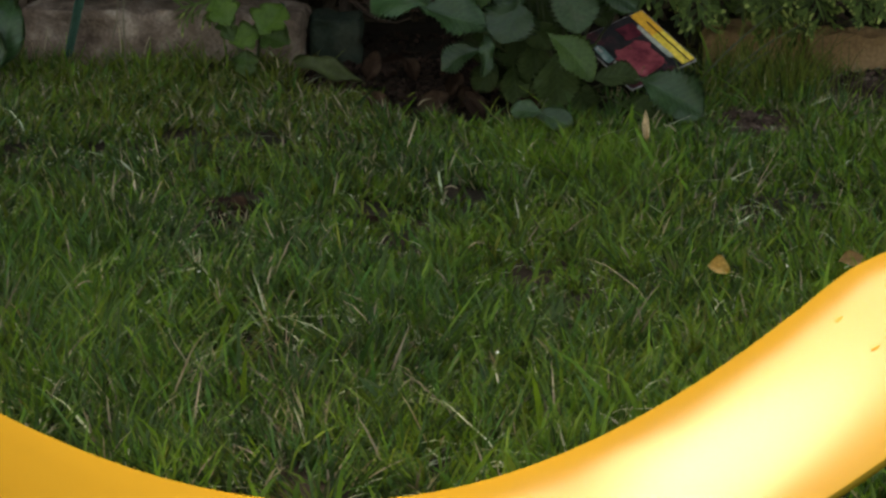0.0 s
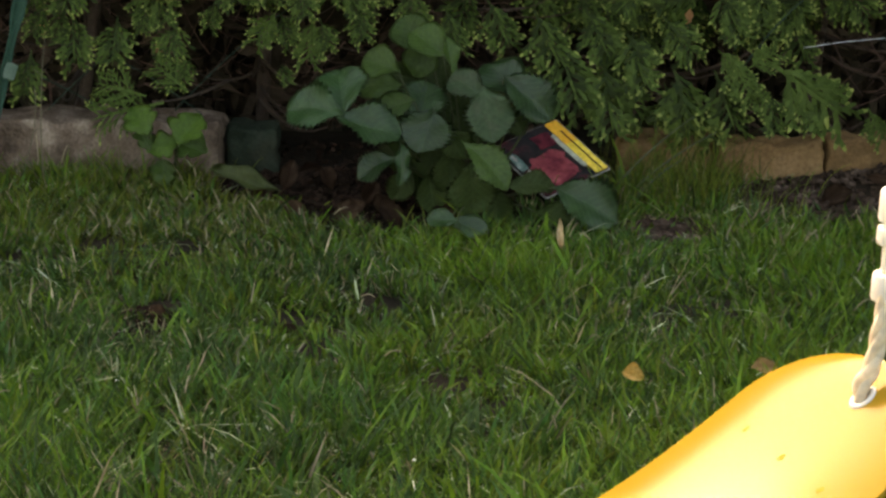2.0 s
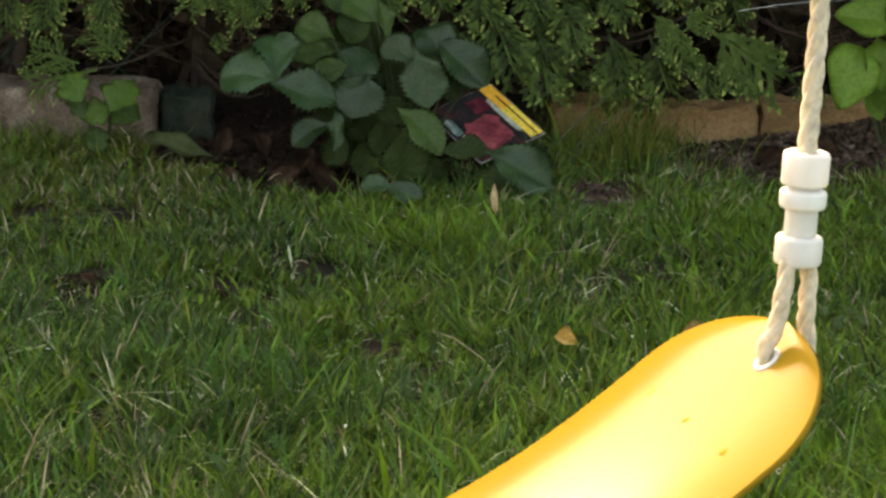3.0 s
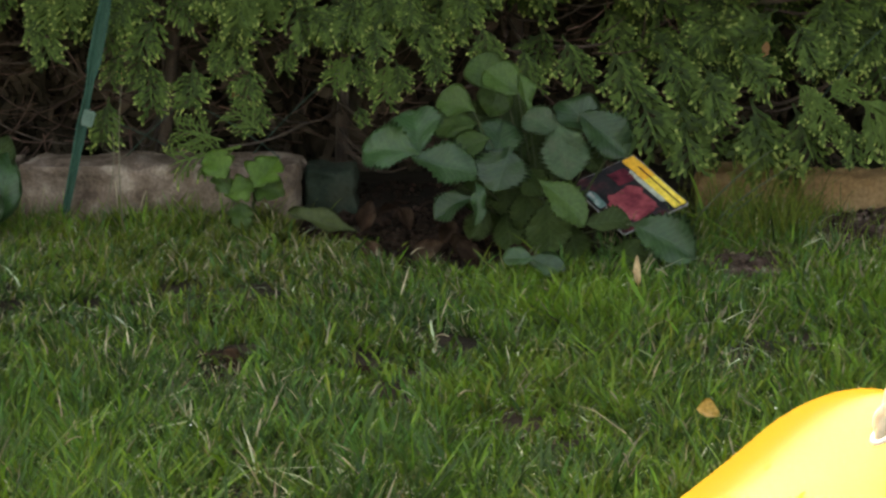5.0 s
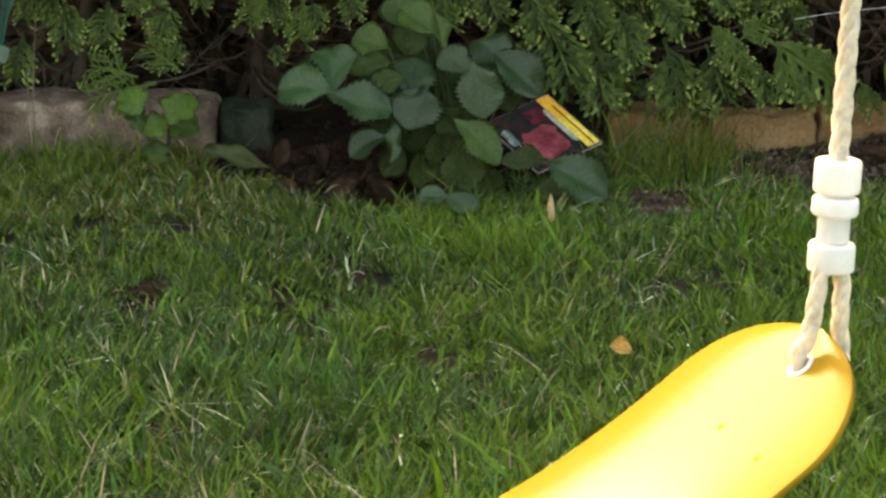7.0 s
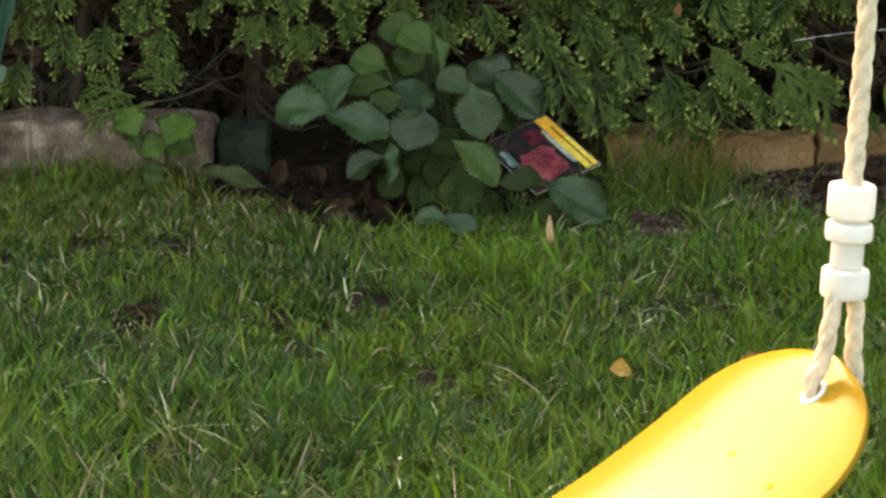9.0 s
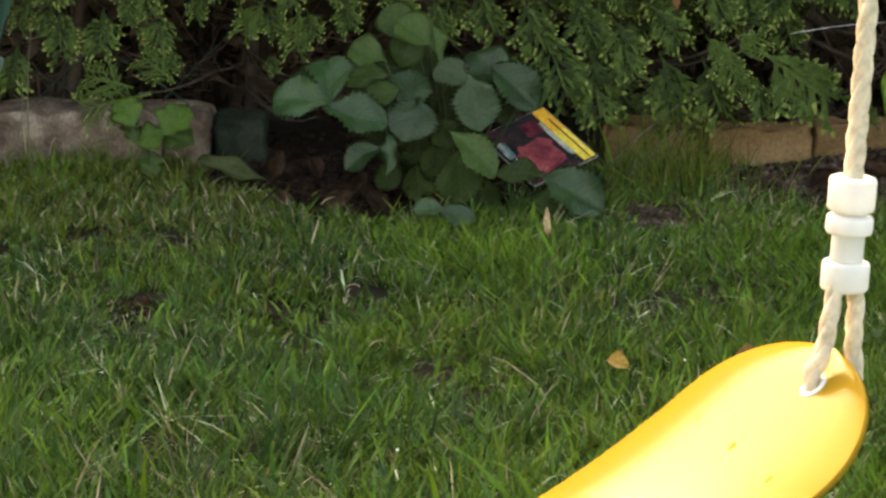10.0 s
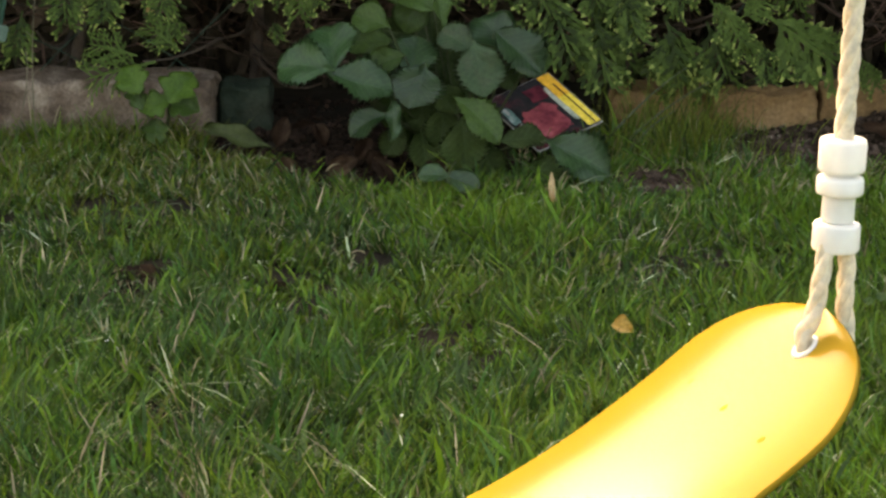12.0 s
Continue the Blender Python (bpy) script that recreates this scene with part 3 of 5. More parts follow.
GREY = "rough grey-brown edging stone at the lawn's edge"
TAN = "rough tan edging stone behind bare mulch"
DARK = "mossy edging stone, coloured dark for the shade of leaves"
stone_block(-1.95, -1.38, 4.19, 4.33, 0.09, M_STONE, 1, GREY)
stone_block(-1.37, -0.915, 4.18, 4.32, 0.093, M_STONE, 2, GREY)
stone_block(-0.905, -0.42, 4.18, 4.32, 0.094, M_STONE, 3, GREY, 0.6)
stone_block(-0.41, -0.325, 4.24, 4.35, 0.072, M_SHADED_MOSS, 4, DARK)
stone_block(0.28, 0.447, 4.23, 4.35, 0.06, M_TAN, 7, TAN)
stone_block(0.45, 0.628, 4.2, 4.27, 0.068, M_TAN, 8, TAN, -1.5)
stone_block(0.63, 0.988, 4.2, 4.28, 0.075, M_TAN, 9, TAN)
stone_block(0.99, 1.5, 4.2, 4.33, 0.075, M_TAN, 10, TAN)
stone_block(1.51, 2.0, 4.2, 4.33, 0.075, M_TAN, 11, TAN)


# ---- cedar hedge ----
def spray_arrays(seed, low=False, thin=False):
    """A flat cedar spray of unit length along +y: vertex rows, quads, triangles, materials (1 for new tips, 2 for half-grown ends)."""
    r = random.Random(seed)
    verts, quads, tris, qm, tm = [], [], [], [], []

    def strip(base, angle, length, width, inner, outer):
        d = Vector((math.sin(angle), math.cos(angle), 0))
        s = Vector((d.y, -d.x, r.uniform(-0.5, 0.5))).normalized()
        lift = Vector((0, 0, r.uniform(-0.03, 0.05)))
        mid, end, tip = base + d * length * 0.55 + lift, base + d * length * 0.86 + lift * 0.9, base + d * length + lift * 0.6
        i = len(verts)
        for p, w in ((base, 0.46), (mid, 0.5), (end, 0.32)):
            verts.extend([p - s * width * w, p + s * width * w])
        verts.append(tip)
        quads.extend([(i, i + 1, i + 3, i + 2), (i + 2, i + 3, i + 5, i + 4)])
        tris.append((i + 4, i + 5, i + 6))
        qm.extend([inner, outer])
        tm.append(outer)
        return d

    wide = 0.03 if thin else 0.1 if low else 0.056
    strip(Vector((0, 0, 0)), 0, 1.0, 0.04, 0, 2)
    n = 4 if low else 6
    for i in range(n):
        t = 0.14 + 0.74 * i / n
        for sgn in (-1, 1):
            base = Vector((0, t + (0.07 if sgn > 0 else 0) + r.uniform(-0.03, 0.03), 0))
            a = sgn * radians(r.uniform(34, 50))
            length = (0.5 * (1 - 0.66 * t) + 0.08) * r.uniform(0.75, 1.15)
            d = strip(base, a, length, wide, 0, 2 if length > 0.3 else 1)
            if low:
                continue
            m = max(1, int(length / 0.125))
            for j in range(1, m + 1):
                for sub in (-1, 1):
                    if sub == -sgn and r.random() < 0.35:
                        continue
                    f = (j - 0.3 * (sub > 0)) / (m + 0.25)
                    outer = 1 if f > 0.7 and r.random() < 0.7 else 2 if r.random() < 0.65 else 0
                    strip(base + d * length * f, a + sub * radians(r.uniform(24, 38)), r.uniform(0.12, 0.2) * (1.15 - 0.35 * f), wide,
                          2 if outer else 0, outer)
    v = np.array([tuple(p) for p in verts])
    v[:, 2] += -0.2 * v[:, 1] ** 2 - 0.25 * np.abs(v[:, 0]) ** 1.5 + 0.04 * np.sin(v[:, 1] * 7 + seed) + 0.04 * np.sin(v[:, 0] * 11 + seed * 2)
    return v, np.array(quads), np.array(tris), np.array(qm), np.array(tm)


SPRAYS = [spray_arrays(s) for s in range(6)]
FAR_SPRAYS = [spray_arrays(s, True) for s in range(6)]
BRIGHT_SPRAY = bulk_mesh("spray", *SPRAYS[1][:3], [M_FRESH, M_TIP, M_FRESH], *SPRAYS[1][3:])
THIN_SPRAY = bulk_mesh("spray", *spray_arrays(9, thin=True)[:3], [M_FRESH, M_TIP, M_FRESH], *spray_arrays(9, thin=True)[3:])
SPRAY_MESHES = [bulk_mesh("spray", v, q, t, [M_SPRAY, M_TIP, M_FRESH], qm, tm) for v, q, t, qm, tm in SPRAYS]


def face_pose(at, screen, up_tilt, yaw, size):
    """A pose whose +y points along the angle 'screen' (degrees, 0 right, 90 up) as seen from the lawn, its face tilted up."""
    e, w = radians(up_tilt), radians(yaw)
    n = Vector((math.sin(w) * math.cos(e), -math.cos(w) * math.cos(e), math.sin(e)))
    view = Vector((0, 0.97, -0.24))
    s = Vector((math.cos(radians(screen)), 0.24 * math.sin(radians(screen)), 0.97 * math.sin(radians(screen))))
    t = (s - view * (s.dot(n) / view.dot(n))).normalized()
    x = t.cross(n).normalized()
    m = Matrix((x, t, n)).transposed().to_4x4()
    return Matrix.Translation(at) @ m @ Matrix.Diagonal((size, size, size, 1))


hedge = thing("cedar_hedge", "dense green cedar hedge with pale new tips and drooping sprays", "hedge", (0, 4.6, 0))


def hedge_front(x, z):
    """How far the hedge's leafy face stands from the lawn."""
    # the unseen upper face bulges out to shade the leaves below it
    return 4.3 + 0.07 * noise.noise((x * 3.1, z * 3.1, 5)) + (0.16 if z < 0.14 else 0.0) - 0.16 * min(1, max(0, z - 0.45) / 0.3)


HEDGE_TOP = 1.95


def under_edge(x):
    """Height from which the lowest branch ends hang along the hedge."""
    left = 1 / (1 + math.exp((x - 0.1) / 0.06))
    return 0.2 + 0.04 * noise.noise((x * 2.3, 0, 1)) + 0.11 * left


def hollow(x, z):
    """Where the hedge's face opens on its dark inside: low down at the grey stones, and round the branch beside the rope."""
    return (-0.9 < x < -0.12 and z < 0.36) or (0.46 < x < 0.95 and z < 0.3) or (0.68 < x < 0.95 and z < 0.4)


rnd = random.Random(11)
near_poses, joined = [], []


def cluster(x, y, z, heading, count, reach, bucket):
    """A drooping branch end: sprays that fan out from it."""
    for i in range(count):
        a = heading + rnd.gauss(0, 24)
        off = rnd.uniform(0, reach)
        at = (x + off * math.cos(radians(heading)) + rnd.gauss(0, 0.012), y + rnd.uniform(-0.02, 0.05), z + off * math.sin(radians(heading)) + rnd.gauss(0, 0.012))
        bucket.append((face_pose(at, a, rnd.uniform(8, 45), rnd.gauss(0, 25), rnd.uniform(0.07, 0.115)), rnd.randrange(6)))


# leafy face, in branch ends with dark gaps between them
for i in range(420):
    x, z = rnd.uniform(-1.5, 1.6), rnd.uniform(0.2, 0.5)
    if z < under_edge(x) + rnd.uniform(0.03, 0.09) or noise.noise((x * 9.0, z * 11.0, 2.0)) < 0.1 - 0.2 * (x > 0.0) or hollow(x, z):
        continue
    y = hedge_front(x, z) + 0.18 * rnd.random()
    shown = -0.95 < x < 1.0 and z < 0.5 and len(near_poses) < 255
    cluster(x, y, z, rnd.gauss(-70, 32), rnd.randint(1, 2), 0.05, near_poses if shown else joined)
# shaded inside, sides, top and back
far_joined, dead_joined = [], []
for i in range(180):
    x, z = rnd.uniform(-1.8, 1.9), rnd.uniform(0.2, 0.5)
    if z < under_edge(x) + 0.08 or (x < 0.0 and noise.noise((x * 6.0, z * 7.0, 2.0)) < 0.0) or hollow(x, z - 0.04):
        continue
    joined.append((face_pose((x, hedge_front(x, z) + rnd.uniform(0.1, 0.26), z), rnd.gauss(-80, 40), rnd.uniform(-5, 50), rnd.gauss(0, 30),
                             rnd.uniform(0.09, 0.14)), rnd.randrange(6)))
# dead sprays as a dark backing, coloured for the shade behind the gaps
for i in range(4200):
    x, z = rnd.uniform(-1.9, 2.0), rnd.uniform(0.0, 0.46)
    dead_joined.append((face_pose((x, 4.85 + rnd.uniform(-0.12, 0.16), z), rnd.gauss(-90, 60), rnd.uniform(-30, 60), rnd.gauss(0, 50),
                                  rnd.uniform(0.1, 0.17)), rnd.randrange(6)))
for i in range(3000):
    x, z = rnd.uniform(-4.0, 4.0), rnd.uniform(0.15, 0.5)
    if abs(x) < 1.5:
        continue
    y = hedge_front(x, z) + rnd.uniform(0, 0.55)
    far_joined.append((face_pose((x, y, z), rnd.gauss(-90, 40), rnd.uniform(5, 70), rnd.gauss(0, 35), rnd.uniform(0.17, 0.26)), rnd.randrange(6)))
for i in range(9000):
    x, z = rnd.uniform(-4.1, 4.1), rnd.uniform(0.05, HEDGE_TOP + 0.04)
    back = rnd.random() < 0.35
    if not back and z < 0.68:
        continue
    y = 5.32 + rnd.uniform(-0.08, 0.12) if back else hedge_front(x, z) + rnd.uniform(0.0, 0.2)
    if z > HEDGE_TOP - 0.12:
        y = rnd.uniform(4.38, 5.35)
    far_joined.append((face_pose((x, y, z), rnd.gauss(-80, 40), rnd.uniform(-10, 60), rnd.gauss(180 if back else 0, 35), rnd.uniform(0.2, 0.32)),
                       rnd.randrange(6)))
# sprays that stand out by themselves
def lone_spray(x, y, z, heading, size, fresh=False):
    """One hanging spray: where it springs from, where it points, how long it is, and whether it is this year's growth."""
    near_poses.append((face_pose((x, y, z), heading, 32, 5, size), 6 if fresh else rnd.randrange(6)))


lone_spray(0.36, 4.20, 0.2, -75, 0.136)
lone_spray(0.24, 4.20, 0.2, -80, 0.128)
lone_spray(0.16, 4.20, 0.24, -70, 0.136)
lone_spray(0.43, 4.19, 0.189, -70, 0.110)
lone_spray(0.40, 4.21, 0.145, -67, 0.097)
lone_spray(0.36, 4.20, 0.172, -68, 0.093)
lone_spray(-0.03, 4.22, 0.285, -71, 0.076)
lone_spray(0.04, 4.25, 0.301, -63, 0.096)
lone_spray(0.12, 4.21, 0.286, -63, 0.109)
lone_spray(0.21, 4.24, 0.291, -63, 0.109)
lone_spray(0.28, 4.20, 0.257, -70, 0.110)
lone_spray(0.20, 4.22, 0.196, -65, 0.089)
lone_spray(0.27, 4.25, 0.171, -59, 0.100)
lone_spray(0.34, 4.21, 0.284, -50, 0.096)
lone_spray(0.35, 4.24, 0.163, -74, 0.091)
lone_spray(0.09, 4.20, 0.200, -53, 0.061)
lone_spray(0.43, 4.22, 0.330, -59, 0.099)
lone_spray(-0.667, 4.20, 0.276, -85, 0.091)
lone_spray(-0.682, 4.20, 0.282, -103, 0.052)
lone_spray(-0.590, 4.20, 0.273, -94, 0.090)
lone_spray(-0.739, 4.20, 0.212, -96, 0.091)
lone_spray(-0.488, 4.20, 0.266, -102, 0.077)
lone_spray(-0.476, 4.20, 0.214, -102, 0.070)
lone_spray(-0.317, 4.20, 0.285, -124, 0.072, True)
lone_spray(-0.314, 4.20, 0.282, -69, 0.060)
lone_spray(-0.258, 4.20, 0.273, -94, 0.080, True)
lone_spray(-0.245, 4.20, 0.273, -75, 0.062)
lone_spray(-0.312, 4.20, 0.193, -65, 0.039)
lone_spray(-0.717, 4.20, 0.290, -107, 0.061)
lone_spray(-0.538, 4.20, 0.300, -100, 0.056)
lone_spray(-0.423, 4.20, 0.300, -101, 0.051)
lone_spray(-0.182, 4.20, 0.295, -77, 0.067)
lone_spray(0.521, 4.14, 0.209, -33, 0.156, True)
lone_spray(0.446, 4.14, 0.228, -60, 0.087, True)
lone_spray(0.430, 4.14, 0.234, -40, 0.052, True)
lone_spray(0.481, 4.14, 0.203, 33, 0.069, True)
lone_spray(0.481, 4.14, 0.182, -51, 0.063, True)
lone_spray(0.548, 4.14, 0.182, -66, 0.067, True)
lone_spray(0.584, 4.14, 0.176, -5, 0.066, True)
lone_spray(0.601, 4.14, 0.162, -99, 0.066)
lone_spray(0.522, 4.14, 0.162, -80, 0.070)
lone_spray(0.686, 4.14, 0.139, -63, 0.065, True)
# short branch ends that fringe the open part from above
for i in range(46):
    x = -0.88 + 0.78 * i / 45 + rnd.gauss(0, 0.012)
    z = rnd.uniform(0.325, 0.43)
    lone_spray(x, rnd.uniform(4.17, 4.26), z, rnd.gauss(-75, 28), min(rnd.uniform(0.06, 0.1), z - 0.25), rnd.random() < 0.3)


def joined_foliage(name, rows, mats, label):
    """Many sprays as one mesh under the hedge."""
    vs, qs, ts, qms, tms, base = [], [], [], [], [], 0
    for m, v, q, t, qm, tm in rows:
        a = np.array(m)
        vs.append(v @ a[:3, :3].T + a[:3, 3] - (0, 4.6, 0))
        qs.append(q + base)
        ts.append(t + base)
        qms.append(qm)
        tms.append(tm)
        base += len(v)
    me = bulk_mesh(name, np.concatenate(vs), np.concatenate(qs), np.concatenate(ts), mats, np.concatenate(qms), np.concatenate(tms))
    tagged(part(name, me, None, hedge, label), label, kind="stuff")


joined_foliage("foliage", [(m, *SPRAYS[k]) for m, k in joined] + [(m, *FAR_SPRAYS[k]) for m, k in far_joined], [M_SPRAY, M_TIP, M_FRESH], "")
joined_foliage("dead_foliage", [(m, *FAR_SPRAYS[k]) for m, k in dead_joined], [M_SHADED_DEAD, M_SHADED_DEAD, M_SHADED_DEAD], "brown dead foliage inside the hedge, shade in its colour")


def cedar_stem(x, y, seed):
    """A leaning trunk with bare brown limbs, as they show in the hedge's dark inside."""
    r = random.Random(seed)
    top = (x + r.uniform(-0.1, 0.1), y + 0.1, 1.4)
    trunk = part("trunk", tube(bend((x, y - 4.6, -0.03), (top[0], top[1] - 4.6, top[2]), (0.03, 0.02, 0), 8), 0.013, 8, True, 0.4), M_TWIG, hedge)
    for j in range(16):
        z = r.uniform(0.05, 0.44)
        a = r.uniform(-2.6, -0.5)
        reach = r.uniform(0.15, 0.36)
        p = (x + (top[0] - x) * z / 1.4, y - 4.6 + 0.1 * z / 1.4, z)
        q = (p[0] + reach * math.cos(a), p[1] + reach * math.sin(a), z + r.uniform(-0.06, 0.08))
        part("limb", tube(bend(p, q, (0, 0, -0.03), 5), r.uniform(0.003, 0.006), 5, True, 0.3), M_TWIG, hedge)


for i, x in enumerate((-1.5, -1.1, -0.72, -0.38, -0.05, 0.3, 0.66, 1.0, 1.4)):
    cedar_stem(x, 4.62 + 0.05 * math.sin(i * 2.3), i)


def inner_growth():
    """An unseen lumpy core, added above the open stems so that daylight does not pass."""
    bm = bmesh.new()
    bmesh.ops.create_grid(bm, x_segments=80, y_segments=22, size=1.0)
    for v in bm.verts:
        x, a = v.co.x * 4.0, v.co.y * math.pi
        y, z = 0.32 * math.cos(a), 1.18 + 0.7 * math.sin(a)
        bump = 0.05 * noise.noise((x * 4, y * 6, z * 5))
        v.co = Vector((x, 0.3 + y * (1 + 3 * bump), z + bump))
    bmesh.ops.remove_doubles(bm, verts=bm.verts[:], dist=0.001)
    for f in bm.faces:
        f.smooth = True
    part("inner_growth", bm, M_SHADED_DEAD, hedge, "dark brown solid core added inside the hedge to block light")


inner_growth()


def dead_twigs():
    """Fine bare brown twigs inside the hedge, too many to count."""
    bits = []
    for i in range(800):
        x, z = rnd.uniform(-1.2, 1.3), rnd.uniform(0.06, 0.5)
        y = rnd.uniform(4.4, 4.7) - 4.6
        a, reach = rnd.uniform(0, math.tau), rnd.uniform(0.05, 0.16)
        q = (x + reach * math.cos(a), y - rnd.uniform(0.0, 0.1), z + reach * 0.7 * math.sin(a))
        bits.append(tube(bend((x, y, z), q, (0, 0, -0.01), 3), rnd.uniform(0.0009, 0.002), 4, False, 0.4))
    red = surface("dead_twig", [(0.04, 0.02, 0.013), (0.1, 0.052, 0.034)], 30, 0.9, 0.0, 200, vary="island", spread=0.4)
    tagged(part("twig_tangle", join_bm(bits), red, hedge), kind="stuff")


dead_twigs()


# ---- leaves ----
def leaf_mesh(name, length, width, teeth, fold, droop, material, seed, thick=0.0007, obovate=False):
    """A broad leaf along +y from its base: rounded, toothed rim, folded at the midrib, drooping tip, a raised rib beneath."""
    r = random.Random(seed)
    rows, cols = 34, 5
    bm = bmesh.new()
    grid = []
    skew = r.uniform(-0.1, 0.1)
    for i in range(rows + 1):
        t = i / rows
        w = 0.54 * width * max(0.0, math.sin(math.pi * min(1, t) ** (1.25 if obovate else 0.8))) ** (0.62 if obovate else 0.7)
        w = max(w, 0.02 * width)
        row = []
        for j in range(-cols, cols + 1):
            s = j / cols
            rim = w
            if teeth == 1 and 1 < i < rows - 1:
                rim *= 1 + (0.13, 0.02, -0.11)[(i + (j > 0)) % 3] + 0.05 * noise.noise((t * 5, seed * 2.3, j > 0))
            elif teeth == 2 and 1 < i < rows - 1:
                rim *= 0.72 + 0.45 * abs(math.cos(2.6 * math.pi * t + 0.4)) ** 0.7
            elif 1 < i < rows - 1:
                rim *= 1 + 0.06 * noise.noise((t * 4, seed * 2.3, j > 0))
            ww = w + (rim - w) * s * s
            z = fold * abs(s) * w * 1.2 - droop * length * t * t
            z += 0.0028 * length * math.sin((t - 0.35 * abs(s)) * 36) * (0.3 + abs(s))
            z += 0.05 * length * math.sin(t * 11 + seed + (1.7 if j > 0 else 0)) * abs(s) ** 2
            z += 0.1 * length * noise.noise((s * 0.9 + seed * 3.1, t * 2.2, seed * 1.7))
            y = length * t - 0.1 * length * (1 - abs(s)) * (t < 0.06)
            row.append(bm.verts.new((s * ww + skew * length * t * t, y, z)))
        grid.append(row)
    for a, b in zip(grid, grid[1:]):
        for j in range(2 * cols):
            bm.faces.new((a[j], a[j + 1], b[j + 1], b[j]))
    for f in bm.faces:
        f.smooth = True
    geo = bmesh.ops.solidify(bm, geom=bm.faces[:], thickness=thick)
    me = bpy.data.meshes.new(name)
    bm.to_mesh(me)
    bm.free()
    me.materials.append(material)
    return me


LEAF_N = [0]


def plant_leaf(plant, x, y, z, screen, length, width, tilt=35, yaw=0, droop=0.15, material=None, teeth=True, root=None, label="", obovate=False):
    """One leaf blade centred at x, y, z with its stalk down to the root."""
    LEAF_N[0] += 1
    m = face_pose((0, 0, 0), screen, tilt, yaw, 1.0)
    at = Vector((x, y, z)) - (m.to_3x3() @ Vector((0, length * 0.5, 0)))
    me = leaf_mesh("leaf", length, width, teeth, 0.38 if teeth == 1 else 0.34, droop, material or M_LEAF, LEAF_N[0], obovate=obovate)
    ob = part("leaf", me, None, plant, label)
    ob.matrix_basis = Matrix.Translation(at - plant.location) @ m
    if root:
        a = Vector(root) - plant.location
        b = at - plant.location
        part("stalk", tube(bend(a, b, (0.1 * (b.x - a.x), 0.015, 0.01), 7), 0.0021, 6, True, 0.6), M_STEM, plant)
    return ob


leafy_plant = thing('leafy_plant', 'bushy plant with broad toothed dark green leaves', 'plant', (0.015, 3.97, -0.01))
ROOT = (0.015, 3.97, -0.01)
plant_leaf(leafy_plant, -0.238, 3.86, 0.178, 168, 0.092, 0.077, 38, -12, material=M_LEAF, teeth=1, root=ROOT, obovate=True)
plant_leaf(leafy_plant, -0.196, 3.89, 0.204, 100, 0.086, 0.077, 42, 0, material=M_LEAF, teeth=1, root=ROOT, obovate=True)
plant_leaf(leafy_plant, -0.148, 3.84, 0.154, -16, 0.106, 0.072, 44, 6, material=M_LEAF, teeth=1, root=ROOT, obovate=True)
plant_leaf(leafy_plant, -0.140, 3.84, 0.089, 205, 0.066, 0.049, 40, -20, material=M_LEAF, teeth=1, root=ROOT, obovate=True)
plant_leaf(leafy_plant, -0.096, 3.85, 0.092, -84, 0.069, 0.029, 20, 40, material=M_LEAF, teeth=1, root=ROOT, obovate=True)
plant_leaf(leafy_plant, -0.135, 3.93, 0.238, 158, 0.068, 0.057, 35, -10, material=M_PALE, teeth=0, root=ROOT, obovate=True)
plant_leaf(leafy_plant, -0.138, 3.96, 0.199, 178, 0.075, 0.052, 30, 0, material=M_PALE, teeth=0, root=ROOT, obovate=True)
plant_leaf(leafy_plant, -0.111, 3.92, 0.173, 195, 0.065, 0.046, 32, 0, material=M_PALE, teeth=0, root=ROOT, obovate=True)
plant_leaf(leafy_plant, -0.086, 3.99, 0.280, 112, 0.072, 0.063, 25, -15, material=M_PALE, teeth=0, root=ROOT, obovate=True)
plant_leaf(leafy_plant, -0.059, 3.95, 0.272, 140, 0.072, 0.063, 40, 0, material=M_PALE, teeth=0, root=ROOT, obovate=True)
plant_leaf(leafy_plant, -0.069, 3.97, 0.241, -112, 0.063, 0.057, 20, 0, material=M_PALE, teeth=0, root=ROOT, obovate=True)
plant_leaf(leafy_plant, -0.021, 3.94, 0.253, 98, 0.070, 0.033, 15, 45, material=M_PALE, teeth=0, root=ROOT, obovate=True)
plant_leaf(leafy_plant, -0.102, 4.02, 0.204, 170, 0.071, 0.045, 15, 0, material=M_SHADE, teeth=0, root=ROOT, obovate=True)
plant_leaf(leafy_plant, -0.063, 3.95, 0.174, 78, 0.074, 0.071, 22, 0, material=M_LEAF, teeth=1, root=ROOT, obovate=True)
plant_leaf(leafy_plant, -0.057, 3.87, 0.141, -105, 0.073, 0.086, 34, 0, material=M_LEAF, teeth=1, root=ROOT, obovate=True)
plant_leaf(leafy_plant, 0.004, 3.90, 0.211, 145, 0.070, 0.052, 34, -10, material=M_DULL, teeth=1, root=ROOT, obovate=True)
plant_leaf(leafy_plant, 0.040, 3.86, 0.170, -78, 0.087, 0.076, 30, 8, material=M_DULL, teeth=1, root=ROOT, obovate=True)
plant_leaf(leafy_plant, 0.064, 3.91, 0.222, 128, 0.085, 0.073, 38, 0, material=M_LEAF, teeth=0, root=ROOT, obovate=True)
plant_leaf(leafy_plant, 0.104, 3.88, 0.197, -38, 0.102, 0.074, 32, 10, material=M_LEAF, teeth=1, root=ROOT, obovate=True)
plant_leaf(leafy_plant, 0.142, 3.89, 0.184, -76, 0.050, 0.024, 25, 20, material=M_PALE, teeth=0, root=ROOT, obovate=True)
